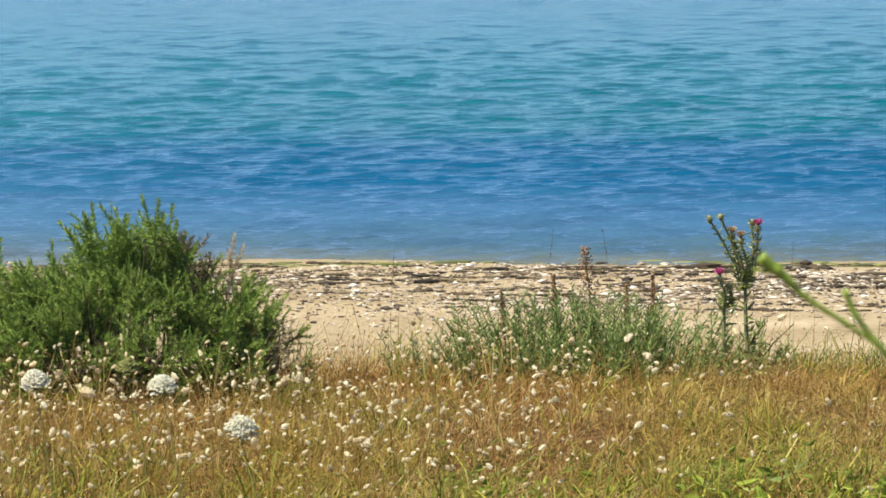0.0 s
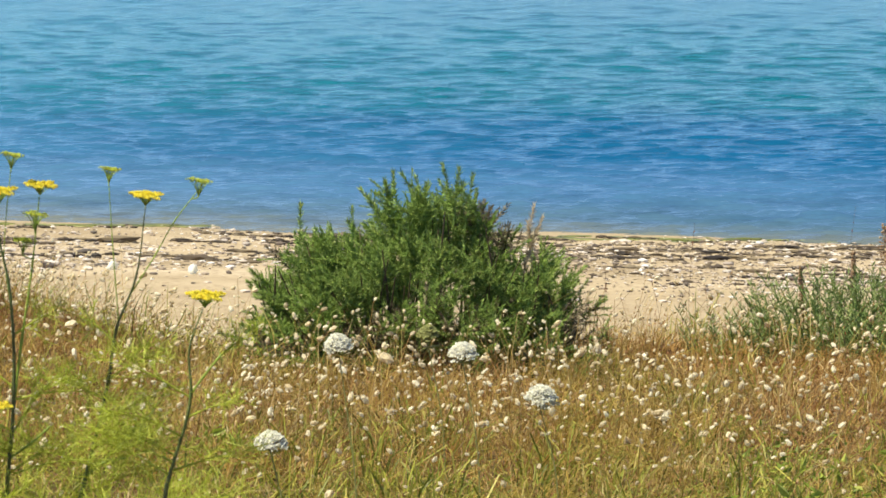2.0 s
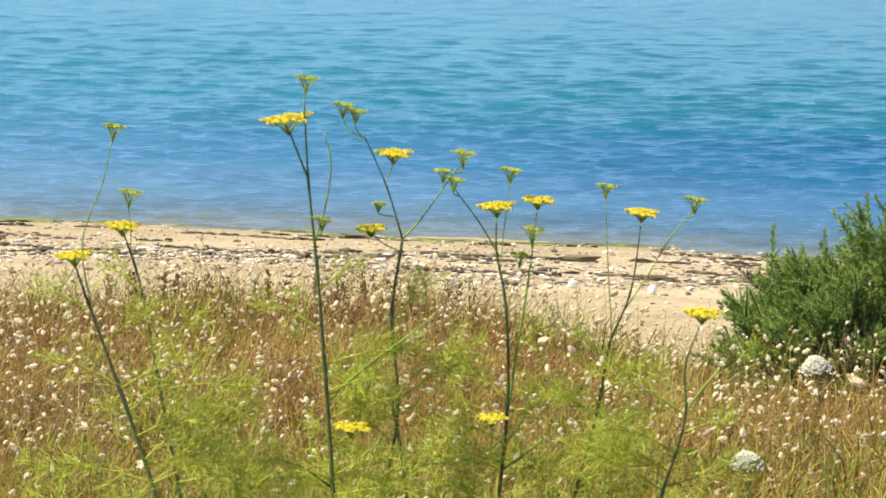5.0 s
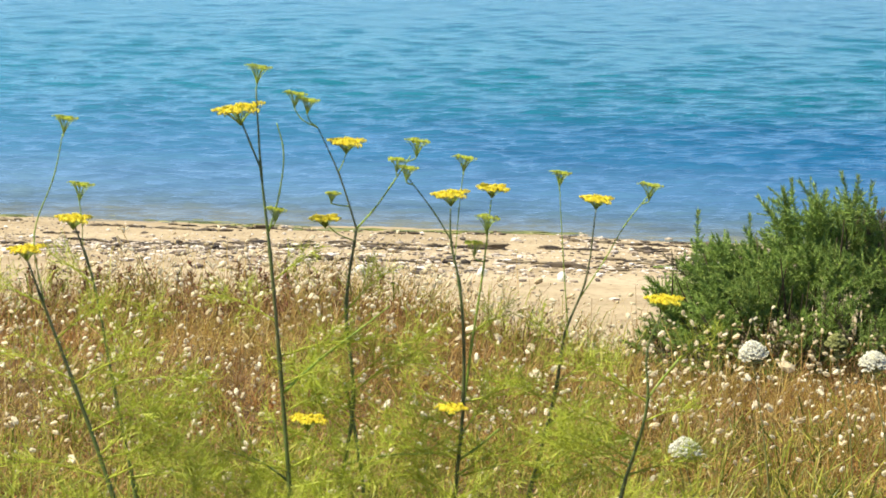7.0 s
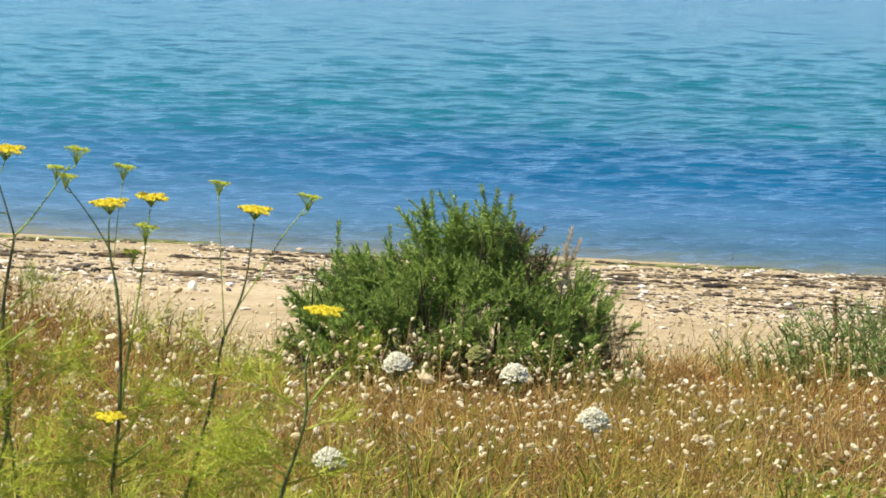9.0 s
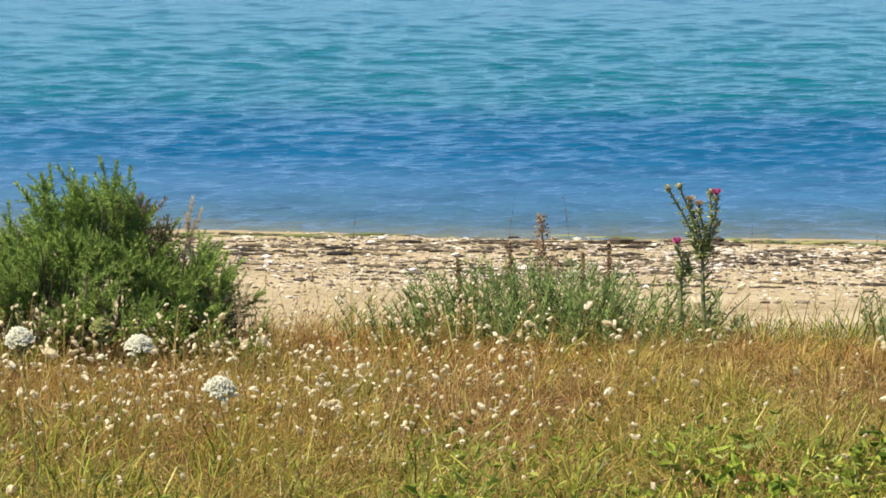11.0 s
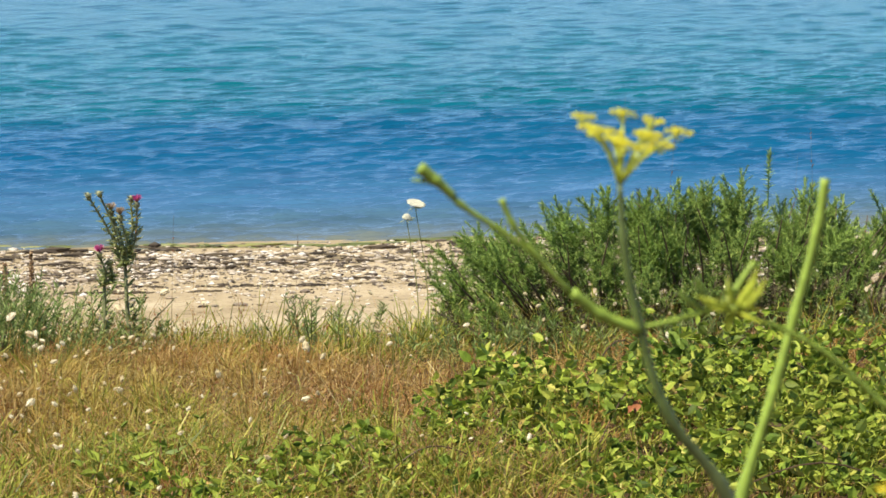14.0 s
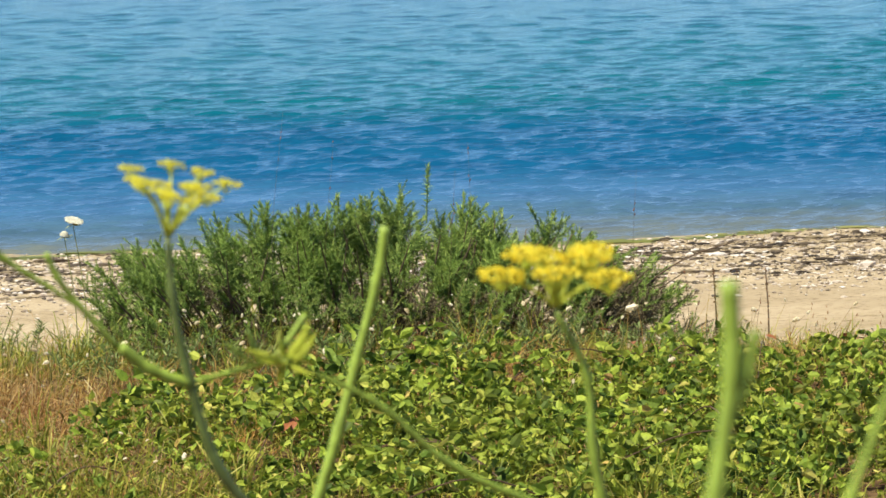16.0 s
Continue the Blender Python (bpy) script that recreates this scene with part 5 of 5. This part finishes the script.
fennel("pale slanting fennel stalk", r, [([r, (0.312, 0.62, 1.3), (0.3222, 0.62, 1.4714), (0.3293, 0.62, 1.4884), (0.334, 0.62, 1.5019)], 0.0020, 0.0008, True)], close=True, group="fennel by the camera")


# ---- wild carrot ----
def carrot(top, wide, lean, label, material, closed=False, dome=0.5):
    x, y, z = top
    root = (x + 0.04, y + 0.02, float(ground_z(x + 0.04, y + 0.02)))
    ob = thing("wild_carrot", root, label, "wild carrot", "wild carrots on the bank")
    ax = unit(T((lean, -0.3, 1.0)))
    wide *= 0.92
    high = wide * (0.7 if closed else 0.3)
    foot = T(top) - ax * high
    st = Bag()
    tube(st, [root, (x + 0.03, y + 0.01, 0.5 * (z + root[2])), tuple(foot)], 0.0016, 0.0012, 6)
    part("stem", st, carrot_green_mat, ob, "thin green stem")
    rays, flowers = umbel(foot, ax, wide, high, 64, wide * 0.165, 28, wide * dome, 0.0028, int(1000 * abs(x)) + 7)
    u = part("umbel", flowers, material, ob, "domed white flower head" if not closed else "closed green flower head")
    tagged(part("ray_fan", rays, carrot_green_mat, u), kind="stuff")
    lv, lt = lance(0.03, 0.003, 0.2, 0.4)
    k = 10
    a = np.arange(k) * 0.63
    m = turns(np.stack([np.cos(a), np.sin(a), np.full(k, -0.1)], 1), a, np.ones(k))
    for i in range(k):
        part("bract", Bag().spread(lv, lt, m[i:i + 1], foot[None]), carrot_green_mat, ob)
    return ob


CW = "white wild carrot flower head above dry grass"
carrot((0.212, 7.7, 0.301), 0.066, 0.1, CW, carrot_mat)
carrot((0.045, 7.8, 0.382), 0.057, -0.05, CW, carrot_mat)
carrot((-0.197, 7.1, 0.508), 0.052, -0.1, CW, carrot_mat)
carrot((-0.325, 7.0, 0.333), 0.058, 0.05, CW, carrot_mat, dome=0.45)
carrot((-0.033, 8.2, 0.365), 0.045, 0.0, "closed green wild carrot head in dry grass", carrot_green_mat, closed=True)
carrot((2.629, 10.6, 0.337), 0.05, 0.15, "white wild carrot flower head rising beside the gorse", carrot_mat, dome=0.05)
carrot((2.599, 10.6, 0.295), 0.022, 0.0, "small white wild carrot flower head beside the gorse", carrot_mat)

# fennel foliage without stalks, low among the flowering plants
for x, y, z, along, length in ((-0.80, 4.15, 0.74, (0.9, 0, 0.45), 0.2), (-0.72, 4.2, 0.70, (-0.3, 0.1, 1.0), 0.16), (-0.58, 4.25, 0.71, (0.7, 0, 0.7), 0.17), (-0.47, 4.3, 0.70, (-0.5, 0.1, 0.9), 0.15),
                              (-0.40, 4.35, 0.72, (0.9, 0, 0.5), 0.16), (-0.92, 4.1, 0.74, (-0.7, 0, 0.7), 0.16), (-0.66, 4.2, 0.74, (0.5, 0, 0.8), 0.15), (-0.30, 4.2, 0.76, (0.8, 0.1, 0.5), 0.12)):
    r = grow(x, y)
    fennel("young fennel shoot with feathery lime-green leaves", r, [([r, (x, y, 0.4), (x + 0.01, y, z)], 0.0035, 0.0018, True)],
           leaves=[((x, y, z - 0.02), along, length), ((x, y, z - 0.04), (-along[0], 0.2, along[2]), length * 0.8), ((x, y, z - 0.05), (0.2, -0.3, 1.0), length * 0.9)])

# ---- bramble patch ----
def leaflet(seed, broad=0.56):
    """A toothed bramble leaflet along z, folded on the midrib, one unit long."""
    g = np.random.default_rng(seed)
    s = np.array([0, 0.28, 0.68, 1.0])
    w = np.array([0.05, 0.95, 0.85, 0.0]) * broad / 2
    v, t = [], []
    for si, wi in zip(s, w):
        y = -0.22 * si ** 2 + g.normal(0, 0.015)
        up = 0.3 * wi
        v += [(-wi * g.uniform(0.92, 1.08), y + up, si), (0, y, si), (wi * g.uniform(0.92, 1.08), y + up, si)]
    for i in range(len(s) - 1):
        for j in range(2):
            q = 3 * i + j
            t += [(q, q + 1, q + 4), (q, q + 4, q + 3)]
    return T(v), T(t)


leaflets = [leaflet(s) for s in range(5)]


def leaf_bag(seed):
    """Three to five leaflets on one stalk: a whole bramble leaf, about one unit across."""
    g = np.random.default_rng(seed)
    b = Bag()
    k = 3 if seed % 4 else 5
    for i, a in enumerate(np.linspace(-1.25, 1.25, k)):
        d = T([[math.sin(a), -0.15 + g.normal(0, 0.1), 0.35 + math.cos(a)]])
        b.spread(*leaflets[(seed + i) % 5], turns(d, T([g.normal(0, 0.25)]), T([0.62 if abs(a) > 0.1 else 0.75])), T([[0.03 * math.sin(a), 0, 0.1]]))
    tube(b, [(0, 0.02, -0.3), (0, 0, 0.12)], 0.02, 0.012, 3, 1)
    return b


leaf_bags = [leaf_bag(s) for s in range(8)]
leaf_meshes = [b.mesh("leaf", bramble_leaf_mat) for b in leaf_bags]


def bramble(at, regions, label, single, canes=26):
    """Regions: (x, y, radius x, radius y, height, leaves). The first single leaves, nearest, are parts of their own."""
    ob = thing("bramble", at, label, "bramble")
    places, axes, sizes = [], [], []
    for cx, cy, rx, ry, hh, k in regions:
        a, r = rng.uniform(0, 6.28, k), np.sqrt(rng.random(k))
        x, y = cx + rx * r * np.cos(a), cy + ry * r * np.sin(a)
        lump = 0.62 + 0.44 * np.sin(8.5 * x + 2 + 1.2 * np.sin(5 * y)) * np.sin(7.5 * y + np.sin(4 * x)) + 0.30 * np.sin(21 * x + 3 * y) * np.sin(19 * y + 2 * np.sin(9 * x))
        z = ground_z(x, y) + hh * 1.3 * np.sqrt(1 - 0.85 * r ** 2) * np.clip(lump, 0.1, 1.3) * rng.random(k) ** 0.5
        places.append(np.stack([x, y, z], 1))
        axes.append(np.stack([rng.normal(0, 0.85, k), rng.normal(-0.2, 0.7, k), rng.normal(0.0, 0.42, k)], 1))
        sizes.append(np.clip(rng.lognormal(-3.15, 0.3, k), 0.02, 0.06))
    p, ax, s = np.concatenate(places), unit(np.concatenate(axes)), np.concatenate(sizes)
    spin = rng.normal(0, 0.75, len(p))
    near = np.argsort(p[:, 1] - 3 * (p[:, 2] - ground_z(p[:, 0], p[:, 1])))
    m = turns(ax, spin, s)
    rest = Bag()
    for rank, i in enumerate(near):
        w = int(i) % 8
        if rank < single:
            leaf = new("leaf", leaf_meshes[w])
            leaf.parent = ob
            leaf.matrix_basis = Matrix.Translation(Vector(p[i] - T(at))) @ Matrix(m[i].tolist()).to_4x4()
    for w in range(8):
        idx = T([int(i) for i in near[single:] if int(i) % 8 == w], dtype=int)
        if len(idx):
            b = leaf_bags[w]
            rest.spread(np.concatenate(b.v), np.concatenate(b.t), m[idx], p[idx])
    if rest.v:
        tagged(part("foliage", rest, bramble_mat, ob, "massed toothed green leaves"), kind="stuff")
    for i in range(canes):
        cx, cy, rx, ry, hh, k = regions[i % len(regions)]
        a = rng.uniform(0, 6.28)
        x0, y0 = cx + rng.normal(0, 0.3) * rx, cy + rng.normal(0, 0.3) * ry
        x1, y1 = cx + rx * math.cos(a), cy + ry * math.sin(a)
        b = Bag()
        tube(b, [(x0, y0, float(ground_z(x0, y0)) - 0.02), (0.5 * (x0 + x1), 0.5 * (y0 + y1), float(ground_z(x0, y0)) + hh * 0.8), (x1, y1, float(ground_z(x1, y1)) + hh * 0.25)], 0.0024, 0.0014, 5, 6)
        part("cane", b, cane_mat, ob, "arching reddish thorny cane")
    return ob


bramble(base_at(2.75, 8.5), [(2.72, 8.45, 0.62, 0.75, 0.21, 1250), (3.35, 8.65, 0.75, 0.75, 0.19, 1350), (4.1, 8.75, 0.7, 0.75, 0.15, 1050), (2.95, 7.6, 0.75, 0.5, 0.15, 1050), (3.9, 7.8, 0.8, 0.5, 0.15, 900)], "sprawling green bramble patch over the bank", 260, 16)
bramble(base_at(1.55, 7.7), [(1.35, 7.75, 0.42, 0.28, 0.09, 130), (1.85, 7.95, 0.3, 0.35, 0.10, 140), (0.75, 7.35, 0.22, 0.14, 0.07, 45)], "low young bramble creeping through grass", 60, 10)

# ---- small things ----
def dry_stalk(base, top, seeds, label="thin dry grass stalk with a sparse seed head"):
    ob = thing("dry_stalk", base, label, "grass stalk", "dry stalks on the bank")
    b = Bag()
    bow = T([0.02 * rng.normal(), 0, 0])
    line = [base, tuple(0.5 * (T(base) + T(top)) + bow), top]
    tube(b, line, 0.00055, 0.0004, 4, 6)
    part("stem", b, cane_mat, ob)
    if seeds:
        p = smooth_line(line, 20)
        q = p[rng.integers(int(len(p) * 0.78), len(p), seeds)] + rng.normal(0, 0.0016, (seeds, 3))
        tv, tt = ball(1, 0.1, 2)
        m = turns(rng.normal(0, 0.4, (seeds, 3)) + [0, 0, 1], rng.uniform(0, 6, seeds), np.tile([[0.0015, 0.0015, 0.0048]], (seeds, 1)))
        for i in range(seeds):
            part("seed", Bag().spread(tv, tt, m[i:i + 1], q[i:i + 1]), rust_mat, ob)
    return ob


for x, y, z, lean, k in ((3.10, 10.0, 0.69, 0.02, 14), (3.25, 10.0, 0.60, 0.03, 10), (3.66, 10.0, 0.58, -0.02, 16), (4.19, 10.0, 0.48, -0.06, 16), (1.28, 10.2, 0.42, -0.05, 14),
                         (0.69, 10.2, 0.38, 0.0, 12), (1.14, 10.2, 0.43, 0.02, 8), (1.72, 10.2, 0.44, 0.03, 10), (1.82, 10.2, 0.38, 0.02, 8), (3.62, 10.0, 0.50, 0.04, 8), (2.2, 10.3, 0.30, 0.03, 10),
                         (0.45, 10.4, 0.22, 0.02, 14), (0.58, 10.4, 0.2, -0.03, 14), (4.30, 9.9, 0.2, -0.03, 12), (4.36, 9.9, 0.12, 0.02, 10), (4.47, 9.9, 0.17, -0.02, 12), (4.55, 9.9, 0.1, 0.03, 10)):
    dry_stalk(base_at(x - lean, y), (x, y, z), k // 3)


def dead_cane(points, thick, label, leaves=()):
    ob = thing("dead_cane", points[0], label, "bramble cane")
    b = Bag()
    tube(b, points, thick, thick * 0.4, 6, 8)
    part("stem", b, cane_mat, ob, "bare dark twig", True)
    for at, size, tilt in leaves:
        lf = Bag()
        lf.spread(*leaflets[int(rng.integers(0, 5))], turns(T([tilt], dtype=float), T([rng.uniform(0, 6)]), T([size])), T([at], dtype=float))
        part("leaf", lf, red_leaf_mat, ob, "withered red-brown leaf")
    return ob


dead_cane([(4.2, 10.3, -0.16), (4.245, 10.3, -0.06), (4.36, 10.3, 0.093), (4.51, 10.3, 0.172), (4.63, 10.3, 0.201)], 0.004, "bare dark bramble cane arching beside the gorse")
dead_cane([(4.47, 9.4, -0.12), (4.484, 9.4, -0.03), (4.555, 9.4, 0.031), (4.63, 9.4, 0.03), (4.72, 9.4, 0.013)], 0.0035, "dark arching cane with withered red leaves",
          [((4.48, 9.38, -0.02), 0.05, (-1, -0.3, 0.1)), ((4.50, 9.38, -0.03), 0.045, (0.3, -0.3, -1)), ((4.47, 9.38, -0.02), 0.04, (-1, -0.3, -0.4)), ((4.56, 9.39, 0.03), 0.035, (0.5, -0.4, 0.6))])


def coloured_leaf(at, size, tilt, label, name="fallen_leaf"):
    lf = Bag()
    lf.spread(*leaflets[int(rng.integers(0, 5))], turns(T([tilt], dtype=float), T([rng.uniform(-0.5, 0.5)]), T([size])), T([at], dtype=float))
    return tagged(part(name, lf, red_leaf_mat), label, "leaf", "reddened leaves in the bramble")


for at in ((2.55, 8.15, 0.14), (2.52, 8.1, 0.135), (3.78, 9.3, 0.12), (3.72, 9.25, 0.11), (3.80, 9.1, 0.11), (4.15, 9.0, 0.12), (3.45, 8.4, 0.13), (3.9, 8.3, 0.12)):
    coloured_leaf(at, float(rng.uniform(0.03, 0.05)), (rng.normal(), -0.8, rng.normal() * 0.5), "withered reddish leaf lying on green bramble")

# a few fallen yellow grass blades curled over the bramble
for i, (x, y, z) in enumerate(((2.66, 8.3, 0.12), (2.70, 8.28, 0.10), (2.63, 8.3, 0.125))):
    b = Bag()
    lv, lt = lance(0.07, 0.007, 0.4, 0.5)
    b.spread(lv, lt, turns(T([[0.9, -0.3, 0.15 - 0.2 * i]]), T([1.0 + i]), T([1.0])), T([[x, y, z]]))
    tagged(part("yellow_blade", b, straw_mat), "curled yellow blade lying on the bramble", "grass blade", "yellow blades on the bramble")

# short dry turf beyond the bramble, where the bank meets the sand
bag = Bag()
blades(bag, *bank_places(7500, 3.9, 5.3, 9.5, 11.7), 0.055, 0.0036, 1.2)
tagged(part("short_turf", bag, dry_mat), "short dry grass at the sandy end of the bank", "grass", kind="stuff")
bag = Bag()
blades(bag, *bank_places(1800, 3.9, 5.3, 9.5, 11.0), 0.09, 0.004, 0.9)
tagged(part("green_tufts", bag, green_mat), "sparse green grass at the sandy end of the bank", "grass", kind="stuff")

# the bank's turf goes on round the camera
bag = Bag()
blades(bag, *bank_places(42000, -5, 6, -3.5, 6.6), 0.10, 0.007, 1.7)
tagged(part("bank_turf", bag, dry_mat), "thin dry grass on the upper bank", "grass", kind="stuff")
